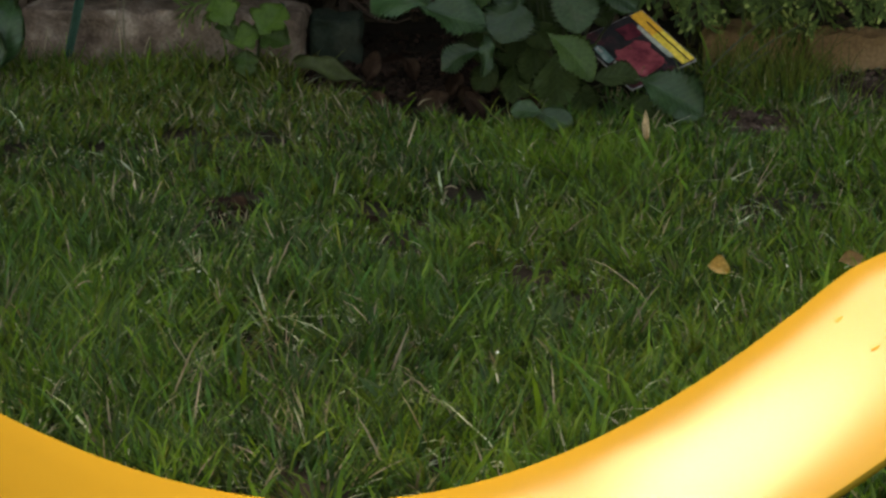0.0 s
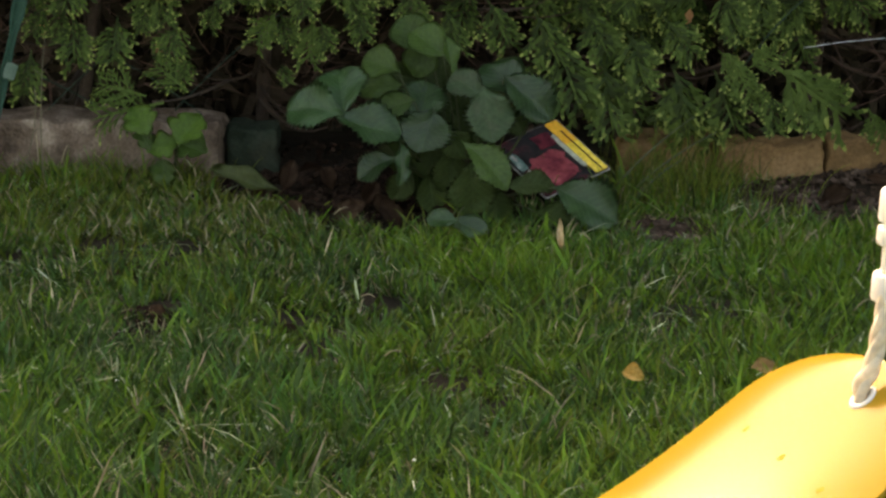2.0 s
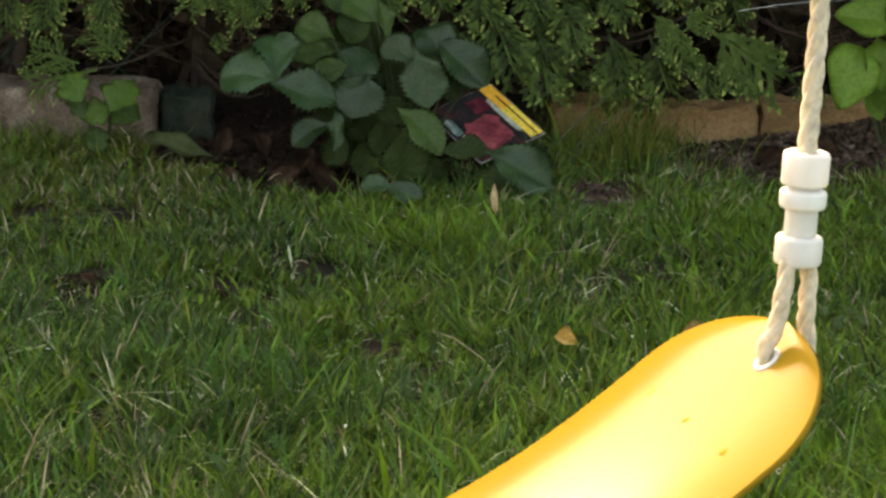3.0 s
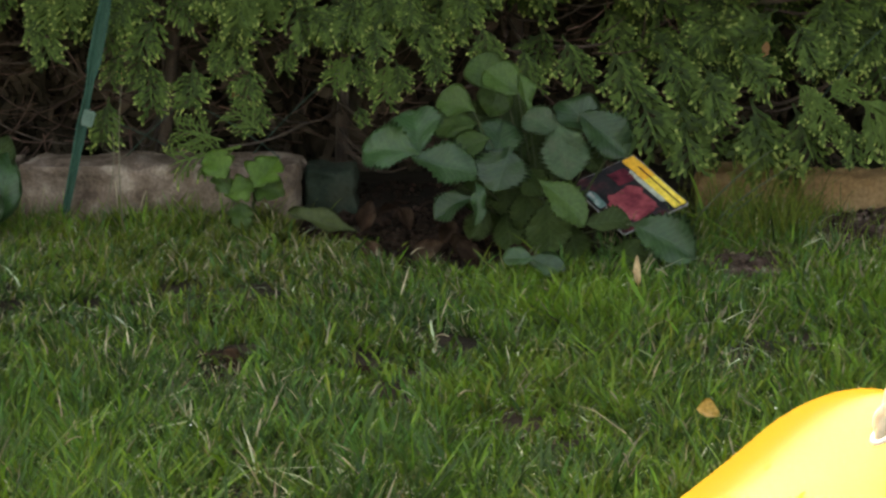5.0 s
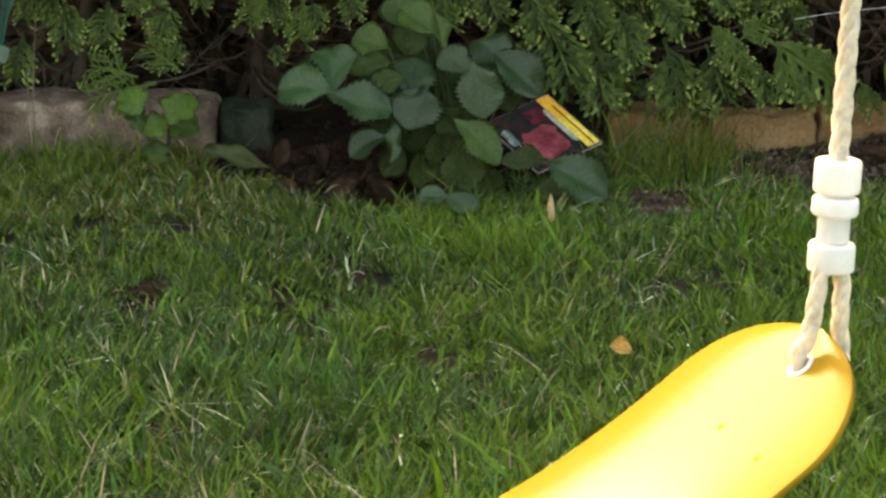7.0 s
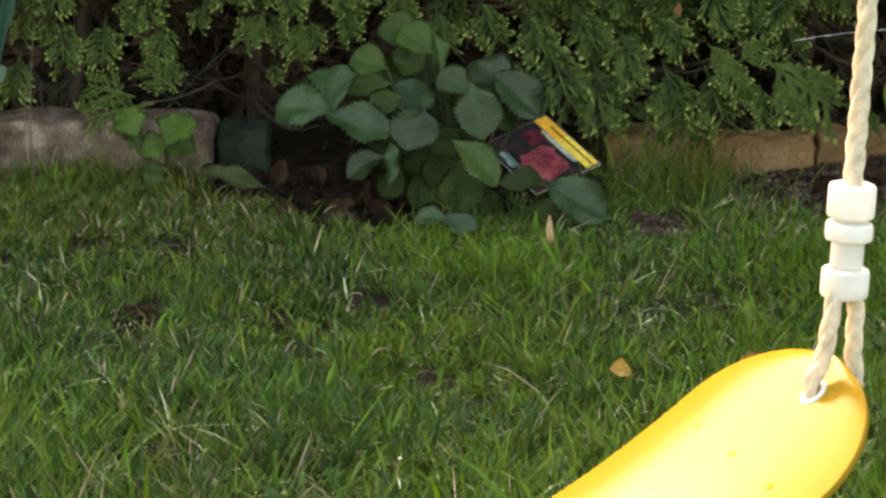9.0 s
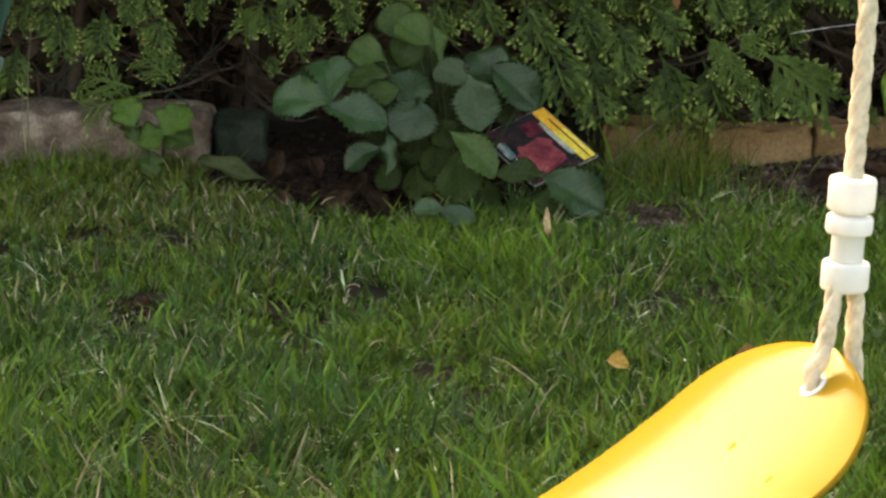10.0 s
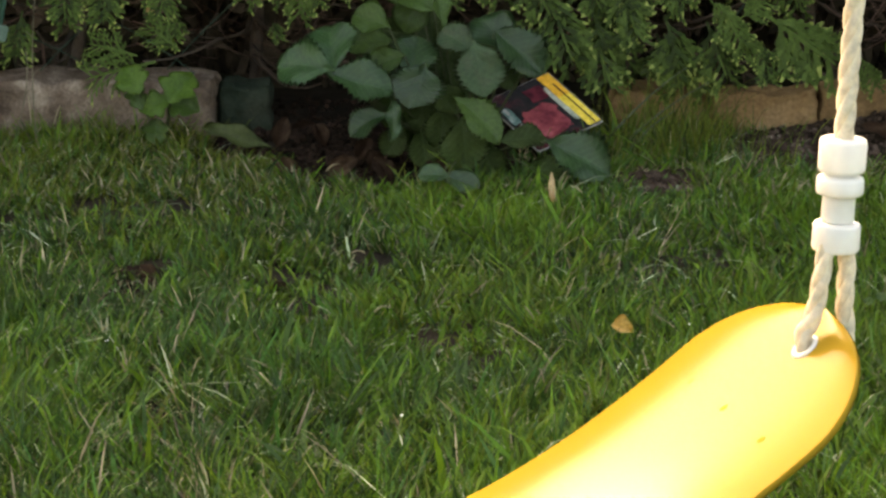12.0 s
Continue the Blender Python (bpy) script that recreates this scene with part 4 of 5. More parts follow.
plant_leaf(leafy_plant, -0.013, 3.88, 0.118, -58, 0.058, 0.048, 28, 0, material=M_SHADE, teeth=1, root=ROOT, obovate=True)
plant_leaf(leafy_plant, 0.041, 3.82, 0.099, -38, 0.096, 0.060, 40, 10, material=M_PALE, teeth=1, root=ROOT, obovate=True)
plant_leaf(leafy_plant, 0.016, 3.84, 0.051, -84, 0.083, 0.073, 22, 0, material=M_SHADE, teeth=1, root=ROOT, obovate=True)
plant_leaf(leafy_plant, -0.072, 3.95, 0.063, -95, 0.089, 0.051, 15, 0, material=M_SHADE, teeth=1, root=ROOT, obovate=True)
plant_leaf(leafy_plant, 0.110, 3.82, 0.065, 8, 0.076, 0.044, 46, 0, material=M_SHADE, teeth=1, root=ROOT, obovate=True)
plant_leaf(leafy_plant, 0.196, 3.78, 0.047, -24, 0.108, 0.080, 36, 0, material=M_LEAF, teeth=1, root=ROOT, obovate=True)
plant_leaf(leafy_plant, -0.032, 3.66, 0.045, 176, 0.048, 0.033, 48, 0, material=M_LEAF, teeth=0, root=ROOT, obovate=True)
plant_leaf(leafy_plant, 0.010, 3.68, 0.029, -16, 0.060, 0.038, 40, 0, material=M_LEAF, teeth=0, root=ROOT, obovate=True)
plant_leaf(leafy_plant, -0.038, 4.00, 0.135, 60, 0.065, 0.058, 20, 0, material=M_SHADE, teeth=1, root=ROOT, obovate=True)
plant_leaf(leafy_plant, -0.009, 4.01, 0.150, 100, 0.071, 0.058, 15, 0, material=M_SHADE, teeth=1, root=ROOT, obovate=True)
plant_leaf(leafy_plant, -0.037, 4.04, 0.204, 95, 0.071, 0.058, 15, 0, material=M_SHADE, teeth=0, root=ROOT, obovate=True)
plant_leaf(leafy_plant, 0.150, 3.80, 0.019, -10, 0.068, 0.049, 40, 0, material=M_SHADE, teeth=1, root=ROOT, obovate=True)
plant_leaf(leafy_plant, 0.055, 3.86, 0.021, -70, 0.069, 0.050, 25, 0, material=M_SHADE, teeth=1, root=ROOT, obovate=True)
plant_leaf(leafy_plant, -0.097, 3.93, 0.096, -110, 0.069, 0.053, 22, 0, material=M_SHADE, teeth=1, root=ROOT, obovate=True)
plant_leaf(leafy_plant, -0.051, 3.92, 0.087, -75, 0.075, 0.059, 22, 0, material=M_SHADE, teeth=1, root=ROOT, obovate=True)
plant_leaf(leafy_plant, -0.020, 3.90, 0.067, -95, 0.074, 0.056, 22, 0, material=M_SHADE, teeth=1, root=ROOT, obovate=True)
plant_leaf(leafy_plant, -0.097, 3.92, 0.041, -120, 0.056, 0.044, 22, 0, material=M_SHADE, teeth=1, root=ROOT, obovate=True)
plant_leaf(leafy_plant, -0.049, 3.90, 0.033, -80, 0.062, 0.050, 22, 0, material=M_SHADE, teeth=1, root=ROOT, obovate=True)
plant_leaf(leafy_plant, 0.008, 3.97, 0.131, -60, 0.069, 0.057, 22, 0, material=M_SHADE, teeth=1, root=ROOT, obovate=True)
plant_leaf(leafy_plant, -0.129, 3.97, 0.141, -140, 0.063, 0.050, 22, 0, material=M_SHADE, teeth=1, root=ROOT, obovate=True)
plant_leaf(leafy_plant, 0.037, 4.00, 0.181, 70, 0.070, 0.060, 22, 0, material=M_SHADE, teeth=1, root=ROOT, obovate=True)
plant_leaf(leafy_plant, 0.085, 3.95, 0.143, -50, 0.050, 0.038, 22, 0, material=M_SHADE, teeth=1, root=ROOT, obovate=True)
lime_plant = thing('lime_plant', 'upright shrub with broad lime green leaves', 'plant', (0.83, 4.08, -0.01))
LIME_ROOT = (0.83, 4.08, -0.01)
plant_leaf(lime_plant, 0.742, 4.00, 0.157, 245, 0.108, 0.088, 34, 8, material=M_LIME, teeth=0, root=LIME_ROOT)
plant_leaf(lime_plant, 0.772, 4.03, 0.250, 165, 0.100, 0.074, 30, 0, material=M_LIME, teeth=0, root=LIME_ROOT)
plant_leaf(lime_plant, 0.803, 4.02, 0.165, -80, 0.095, 0.072, 30, 10, material=M_LIME, teeth=0, root=LIME_ROOT)
plant_leaf(lime_plant, 0.800, 4.04, 0.104, -70, 0.058, 0.042, 30, 0, material=M_LIME, teeth=0, root=LIME_ROOT)
plant_leaf(lime_plant, 0.850, 4.00, 0.125, -40, 0.093, 0.074, 30, 0, material=M_LIME, teeth=0, root=LIME_ROOT)
plant_leaf(lime_plant, 0.845, 4.03, 0.255, 60, 0.093, 0.078, 30, 0, material=M_LIME, teeth=0, root=LIME_ROOT)
dock_weed = thing('dock_weed', 'low weed with broad dark green leaves against the grey stones', 'weed', (-0.93, 4.06, -0.01))
DOCK_ROOT = (-0.93, 4.06, -0.01)
plant_leaf(dock_weed, -0.893, 4.04, 0.085, 78, 0.125, 0.062, 20, 10, material=M_LEAF, teeth=0, root=DOCK_ROOT)
plant_leaf(dock_weed, -0.925, 4.01, 0.060, 110, 0.110, 0.070, 30, -10, material=M_LEAF, teeth=0, root=DOCK_ROOT)
plant_leaf(dock_weed, -0.960, 4.03, 0.080, 140, 0.120, 0.070, 30, -10, material=M_LEAF, teeth=0, root=DOCK_ROOT)
plant_leaf(dock_weed, -0.910, 4.08, 0.125, 85, 0.090, 0.055, 20, 0, material=M_SHADE, teeth=0, root=DOCK_ROOT)
seedling = thing('seedling', 'small weed with bright lobed green leaves', 'weed', (-0.49, 4.08, -0.01))
plant_leaf(seedling, -0.539, 4.060, 0.119, 120, 0.058, 0.050, 35, 0, material=M_SEED, teeth=2, root=(-0.49, 4.08, -0.01))
plant_leaf(seedling, -0.457, 4.060, 0.107, 60, 0.064, 0.056, 35, 0, material=M_SEED, teeth=2, root=(-0.49, 4.08, -0.01))
plant_leaf(seedling, -0.452, 4.060, 0.073, -20, 0.054, 0.048, 35, 0, material=M_PALE, teeth=2, root=(-0.49, 4.08, -0.01))
plant_leaf(seedling, -0.503, 4.060, 0.072, 200, 0.052, 0.046, 35, 0, material=M_SEED, teeth=2, root=(-0.49, 4.08, -0.01))
plant_leaf(seedling, -0.501, 4.060, 0.026, -90, 0.050, 0.040, 35, 0, material=M_PALE, teeth=2, root=(-0.49, 4.08, -0.01))
plant_leaf(seedling, -0.530, 4.060, 0.087, -60, 0.044, 0.030, 35, 0, material=M_PALE, teeth=2, root=(-0.49, 4.08, -0.01))
lying_leaf = thing('lying_leaf', 'long green leaf lying over the lawn edge', 'leaf', (-0.429, 4.030, 0.014))
plant_leaf(lying_leaf, -0.358, 4.000, 0.030, -19, 0.118, 0.036, 50, 0, 0.05, M_OLIVELEAF, False)
for sx, sz, sa, ss in ((0, 0, 190, 0.13), (-0.03, 0.01, 162, 0.1), (0.04, 0.02, 140, 0.09)):
    near_poses.append((face_pose((-0.504 + sx, 4.120, 0.138 + sz), sa, 35, 0, ss), 7))
part('limb', tube(bend((-0.416, -0.250, 0.138), (-0.524, -0.480, 0.138), (0, 0, -0.01), 6), 0.003, 6, True, 0.5), M_TWIG, hedge)
for m, k in near_poses:
    ob = part('spray', SPRAY_MESHES[k] if k < 6 else (BRIGHT_SPRAY, THIN_SPRAY)[k - 6], None, hedge)
    ob.matrix_basis = Matrix.Translation((0, -4.6, 0)) @ m

# ---- printed card leaning among the leaves ----
def make_card():
    """A stiff printed card: dark picture with a red bloom, a yellow band down one side."""
    w, h = 0.131, 0.150
    card = thing("plant_card", "printed plant card, dark with red bloom and yellow band", "card", (0.1594, 4.1454, 0.1126))
    x, y = Vector((0.8171, 0.4992, 0.2882)), Vector((-0.5764, 0.7077, 0.4086))
    m = Matrix((x, y, x.cross(y))).transposed().to_4x4()

    def panel(name, x0, x1, y0, y1, z0, z1, material, label="", corner=0.004, wobble=0.0, seed=0):
        # x runs from the left edge (-w) to the right edge (0), y from the foot (-h) to the head (0)
        pts = []
        n = 6
        for cx, cy, a0 in ((x1 - corner, y1 - corner, 0), (x0 + corner, y1 - corner, 90), (x0 + corner, y0 + corner, 180), (x1 - corner, y0 + corner, 270)):
            for k in range(n + 1):
                a = radians(a0 + 90 * k / n)
                pts.append((cx + corner * math.cos(a), cy + corner * math.sin(a)))
        mx, my = (x0 + x1) / 2, (y0 + y1) / 2
        if wobble:
            pts = [(mx + (px - mx) * (1 + wobble * noise.noise((px * 90, py * 90, seed))), my + (py - my) * (1 + wobble * noise.noise((px * 90, py * 90, seed + 5))))
                   for px, py in pts]
        bm = bmesh.new()
        lo, hi = [bm.verts.new((*p, z0)) for p in pts], [bm.verts.new((*p, z1)) for p in pts]
        bm.faces.new(lo[::-1])
        bm.faces.new(hi)
        for i in range(len(pts)):
            j = (i + 1) % len(pts)
            bm.faces.new((lo[i], lo[j], hi[j], hi[i]))
        ob = part(name, bm, material, card, label)
        ob.matrix_basis = m
        return ob

    panel("board", -w, 0, -h, 0, -0.004, 0, M_CARD, "dark printed board")
    panel("edge", -w - 0.0015, 0.0015, -h - 0.0015, 0.0015, -0.0035, -0.001, M_PAPER, "pale paper edge")
    panel("band", -0.2 * w, -0.002, -h + 0.002, -0.42 * h, 0.0005, 0.0012, M_BAND, "yellow band", 0.001)
    panel("band", -0.2 * w, -0.002, -0.42 * h, -0.002, 0.0005, 0.0012, M_AMBER, "amber end of the band", 0.001)
    panel("line", -0.105 * w, -0.085 * w, -h + 0.004, -0.2 * h, 0.0014, 0.0018, M_CARD, "dark line along the band", 0.0004)
    panel("bloom", -0.86 * w, -0.3 * w, -0.92 * h, -0.42 * h, 0.0005, 0.0012, M_RED, "printed red bloom", 0.02, 0.45, 2)
    panel("bloom", -0.52 * w, -0.25 * w, -0.34 * h, -0.1 * h, 0.0005, 0.0012, M_DARKRED, "printed dark red bloom", 0.01, 0.4, 8)
    panel("foliage_print", -0.96 * w, -0.85 * w, -0.52 * h, -0.22 * h, 0.0005, 0.0012, M_TEAL, "printed grey-green leaves", 0.008, 0.5, 4)
    panel("foliage_print", -0.27 * w, -0.205 * w, -0.8 * h, -0.2 * h, 0.0005, 0.0012, M_STRIP, "pale printed strip", 0.003, 0.3, 6)
    panel("speck", -0.93 * w, -0.89 * w, -0.34 * h, -0.24 * h, 0.0014, 0.0018, M_PAPER, "pale printed speck", 0.002, 0.4, 3)
    panel("speck", -0.9 * w, -0.86 * w, -0.62 * h, -0.54 * h, 0.0014, 0.0018, M_STRIP, "pale printed speck", 0.002, 0.4, 5)


make_card()

# ---- fence stake and wires ----
def fence_stake():
    a, b = Vector((-0.826, 4.135, -0.04)), Vector((-0.617, 4.12, 0.84))
    st = thing("fence_stake", "leaning dark green painted metal fence stake with a pale tab", "fence stake", a)
    up = (b - a).normalized()
    x = Vector((1, 0.1, 0)).normalized()
    x = (x - up * x.dot(up)).normalized()
    n = x.cross(up)
    m = Matrix((x, n, up)).transposed().to_4x4()
    bm = bmesh.new()
    prof = [(-0.012, 0.004), (-0.010, -0.002), (-0.003, -0.005), (0.003, -0.005), (0.010, -0.002), (0.012, 0.004),
            (0.008, 0.004), (0.002, -0.001), (-0.002, -0.001), (-0.008, 0.004)]
    rings = []
    for z, w in ((0.0, 0.25), (0.06, 0.7), (0.16, 0.85), (0.22, 1.0), (0.27, 0.7), (0.30, 0.75), (0.33, 1.25), (0.40, 1.25), (0.44, 1.0), (0.91, 1.0)):
        rings.append([bm.verts.new((px * w * 0.78, py, z)) for px, py in prof])
    k = len(prof)
    for r0, r1 in zip(rings, rings[1:]):
        for i in range(k):
            bm.faces.new((r0[i], r0[(i + 1) % k], r1[(i + 1) % k], r1[i]))
    bm.faces.new(rings[-1])
    bm.faces.new(rings[0][::-1])
    p = part("post", bm, M_POST, st)
    p.matrix_basis = m
    tab = bmesh.new()
    bmesh.ops.create_cube(tab, size=1.0)
    bmesh.ops.scale(tab, vec=(0.021, 0.006, 0.028), verts=tab.verts)
    bmesh.ops.bevel(tab, geom=tab.edges[:], offset=0.002, segments=2, affect='EDGES')
    t = part("tab", tab, M_TAB, st, "pale worn green tab")
    t.matrix_basis = m @ pose(0.008, 0.009, 0.235, 0, 4, 0)


fence_stake()


def wire(a, b, sag, material, label, radius=0.001, twist=False):
    if twist:
        pts = bend(a, b, sag, 60)
        strands = []
        for ph in (0, math.pi):
            strands.append(tube([p + Vector((0, math.cos(i * 0.9 + ph), math.sin(i * 0.9 + ph))) * radius for i, p in enumerate(pts)], radius * 0.8, 5))
        bm = join_bm(strands)
    else:
        bm = tube(bend(a, b, sag, 10), radius, 6)
    me = bpy.data.meshes.new("fence_wire")
    bm.to_mesh(me)
    bm.free()
    me.materials.append(material)
    tagged(new("fence_wire", me), label, "fence wire", "wires of the fence in the hedge")


GREEN_WIRE = "thin green fence wire running through the hedge"
for a, c in (((0.255, 4.0, 0.03), (0.385, 4.04, 0.14)), ((0.28, 4.0, 0.02), (0.42, 4.02, 0.118)), ((0.285, 3.98, 0.01), (0.365, 4.0, 0.075))):
    me = bpy.data.meshes.new('weed_stem')
    bm = tube(bend(a, c, (0, 0, 0.008), 8), 0.0018, 6, True, 0.4)
    bm.to_mesh(me)
    bm.free()
    me.materials.append(M_STEM)
    tagged(new('weed_stem', me), 'long thin green weed stem leaning beside the card', 'weed stem', 'long weed stems')

wire((-0.78, 4.17, 0.19), (-0.6, 4.3, 0.07), (0, 0, 0.01), M_WIRE, GREEN_WIRE)
wire((-0.72, 4.24, 0.1), (-0.55, 4.26, 0.24), (0, 0, 0.01), M_WIRE, GREEN_WIRE)
wire((-0.62, 4.24, 0.2), (-0.43, 4.26, 0.07), (0, 0, 0.012), M_WIRE, GREEN_WIRE)
wire((-0.5, 4.25, 0.1), (-0.3, 4.28, 0.28), (0, 0, 0.01), M_WIRE, GREEN_WIRE)
wire((0.48, 4.22, 0.19), (0.6, 4.25, 0.32), (0, 0, 0.01), M_WIRE, GREEN_WIRE)
wire((0.58, 4.18, 0.235), (0.98, 4.16, 0.25), (0, 0, 0.016), M_STEEL, "pale twisted steel wire in front of the hedge", 0.0004, True)


# ---- litter on the lawn and in the bed ----
def chips(count, areas, seed, material, label):
    r = np.random.default_rng(seed)
    verts, faces = [], []
    for i in range(count):
        cx, cy, rx, ry = areas[i % len(areas)]
        a, d = r.uniform(0, math.tau), math.sqrt(r.random())
        x, y = cx + rx * d * math.cos(a), cy + ry * d * math.sin(a)
        l, w, h = r.uniform(0.002, 0.009), r.uniform(0.002, 0.006), r.uniform(0.0015, 0.004)
        m = pose(x, y, soil_height(x, y) + r.uniform(0.001, 0.008), r.normal(0, 18), r.normal(0, 18), r.uniform(0, 360))
        b = len(verts)
        for sx, sy, sz in ((-1, -1, -1), (1, -.8, -1), (.9, 1, -1), (-.9, .8, -1), (-.8, -.7, 1), (.8, -.6, 1), (.7, .7, 1), (-.7, .6, 1)):
            verts.append(m @ Vector((sx * l, sy * w, sz * h)))
        faces += [(b, b + 3, b + 2, b + 1), (b + 4, b + 5, b + 6, b + 7), (b, b + 1, b + 5, b + 4), (b + 1, b + 2, b + 6, b + 5),
                  (b + 2, b + 3, b + 7, b + 6), (b + 3, b, b + 4, b + 7)]
    tagged(new("mulch", mesh_of("mulch", verts, faces, [material])), label, "mulch", kind="stuff")


chips(2600, [(0.7, 4.05, 0.36, 0.16), (0.7, 4.05, 0.36, 0.16), (0.33, 3.83, 0.075, 0.08), (0.7, 4.05, 0.36, 0.16)], 5, M_CHIP,
      "brown and grey mulch crumbs on the bare bed")
chips(3000, [(0.0, 3.95, 0.3, 0.22), (-0.18, 4.14, 0.26, 0.14), (-0.1, 4.35, 0.5, 0.2), (-0.44, 3.22, 0.05, 0.08), (0.0, 3.95, 0.3, 0.22), (-0.18, 4.14, 0.26, 0.14), (-0.5, 3.47, 0.07, 0.1)], 6, M_SHADED_MOULD,
      "reddish leaf mould under the plant, its shade in the colour")


def litter_leaf(x, y, z, length, width, screen, tilt, material, label, curl=0.5):
    LEAF_N[0] += 1
    me = leaf_mesh("fallen_leaf", length, width, False, curl, 0.3, material, LEAF_N[0])
    ob = new("fallen_leaf", me)
    ob.matrix_basis = face_pose((x, y, z), screen, tilt, 0, 1.0)
    return tagged(ob, label, "fallen leaf", "fallen leaves on the ground")


litter_leaf(0.192, 2.902, 0.026, 0.027, 0.022, -12, 42, M_GOLD, "yellow fallen leaf lying in the grass", 0.9)
litter_leaf(0.354, 2.935, 0.026, 0.032, 0.02, 5, 42, M_RUST, "orange-brown fallen leaf lying in the grass")
litter_leaf(0.147, 3.600, 0.016, 0.044, 0.010, 97, 10, M_TANLEAF, "curled tan dry leaf standing in the grass", 0.9)
for x, y, s, label in ((-0.42, 3.2, 20, 1), (-0.405, 3.23, 140, 1), (-0.51, 3.46, 60, 1), (-0.47, 3.5, 160, 1), (-0.24, 3.17, 35, 1), (-0.35, 3.48, 120, 1), (-0.2, 3.86, 40, 0), (-0.13, 3.9, 80, 0), (-0.1, 3.83, 120, 0),
                       (-0.16, 3.98, 60, 0), (-0.06, 3.95, 20, 0), (-0.25, 3.9, 160, 0), (-0.02, 3.8, 110, 0), (-0.09, 4.02, 95, 0), (0.6, 4.02, 30, 0), (0.74, 4.05, 150, 0), (-0.3, 4.1, 70, 0), (-0.22, 4.12, 110, 0),
                       (-0.17, 4.2, 40, 0), (-0.07, 4.16, 140, 0), (0.03, 4.12, 80, 0), (-0.28, 4.22, 20, 0), (-0.33, 4.02, 130, 0), (0.1, 4.2, 60, 0), (-0.12, 4.26, 95, 0)):
    litter_leaf(x, y, soil_height(x, y) + 0.008, (0.5 if label else 1) * rnd.uniform(0.04, 0.07), (0.6 if label else 1) * rnd.uniform(0.02, 0.035), s, rnd.uniform(15, 60), M_DRY,
                "curled brown dry leaf in the lawn" if label else "curled brown dry leaf on bare soil", 0.8)


def straw_twig(x, y, length, screen, z=0.03, material=None):
    a = radians(screen)
    p = Vector((x, y, z))
    q = p + Vector((math.cos(a) * length, rnd.uniform(-0.01, 0.01), math.sin(a) * length))
    bm = tube(bend(p, q, (0, 0, 0.004), 6), 0.0013, 5, True, 0.5)
    me = bpy.data.meshes.new("straw")
    bm.to_mesh(me)
    bm.free()
    me.materials.append(material or M_STRAW)
    tagged(new("straw", me), "pale dry straw stem in the lawn", "straw", "straw stems in the lawn")


for x, y, length, s in ((0.16, 3.05, 0.03, -5), (0.36, 3.3, 0.06, 70), (-0.14, 3.24, 0.045, 5), (-0.2, 3.75, 0.06, 25), (0.16, 3.62, 0.06, 60),
                        (0.19, 3.6, 0.05, 150), (0.52, 3.2, 0.07, 35), (0.55, 3.22, 0.06, 80), (0.1, 2.66, 0.04, 110), (-0.3, 2.7, 0.05, 60),
                        (-0.55, 2.75, 0.05, 20), (-0.85, 4.12, 0.1, 80), (-0.72, 4.13, 0.11, 95), (-0.68, 4.12, 0.08, 70), (-0.33, 2.78, 0.05, 75), (-0.1, 2.95, 0.05, 20)):
    straw_twig(x, y, length * 0.42, s)


def dry_stem(a, b, sag):
    """A thin dry weed stem with two short side twigs, rising from the lawn's edge."""
    pts = bend(a, b, sag, 8)
    bits = [tube(pts, 0.0015, 5, True, 0.5)]
    for i, side in ((4, 1), (6, -1)):
        bits.append(tube(bend(pts[i], pts[i] + Vector((0.016 * side, 0, 0.012)), (0, 0, 0.002), 3), 0.0008, 4, True, 0.4))
    bm = join_bm(bits)
    me = bpy.data.meshes.new("dry_stem")
    bm.to_mesh(me)
    bm.free()
    me.materials.append(M_OLD)
    tagged(new("dry_stem", me), "thin dry weed stem in front of the grey stones", "stem", "dry stems by the stones")


dry_stem((-0.705, 4.090, -0.010), (-0.698, 4.090, 0.249), (-0.006, 0, 0))
dry_stem((-0.755, 4.120, -0.010), (-0.722, 4.120, 0.160), (0.012, 0, 0.006))
dry_stem((-0.640, 4.070, -0.010), (-0.593, 4.070, 0.051), (0, 0, 0.004))
dry_stem((-0.530, 4.100, -0.010), (-0.469, 4.100, 0.047), (0, 0, -0.004))


def petal(x, y):
    bm = bmesh.new()
    bmesh.ops.create_icosphere(bm, subdivisions=2, radius=0.0019)
    for v in bm.verts:
        v.co.z *= 0.55
        v.co += 0.0009 * Vector((noise.noise(v.co * 400), noise.noise(v.co * 400 + Vector((5, 0, 0))), 0))
    me = bpy.data.meshes.new("fallen_petal")
    bm.to_mesh(me)
    bm.free()
    me.materials.append(M_PETAL)
    ob = new("fallen_petal", me)
    ob.location = (x, y, 0.021)
    tagged(ob, "tiny white petal caught in the grass", "petal", "white petals in the lawn")


for x, y in ((-0.058, 2.57), (0.288, 2.925), (-0.42, 2.86)):
    petal(x, y)

clover = thing("clover", "small clover with round green leaves in the lawn", "clover", (0.55, 3.0, -0.01))
for dx, dy, z, s in ((-0.03, 0.0, 0.028, 150), (-0.012, 0.01, 0.032, 80), (0.01, -0.01, 0.026, 20), (0.028, 0.015, 0.03, 60), (0.0, -0.03, 0.024, -60), (0.035, -0.02, 0.027, -20)):
    plant_leaf(clover, 0.55 + dx, 3.0 + dy, z, s, 0.016, 0.014, 55, 0, 0.05, M_PALE, False, (0.55 + dx * 0.3, 3.0 + dy * 0.3, -0.01))

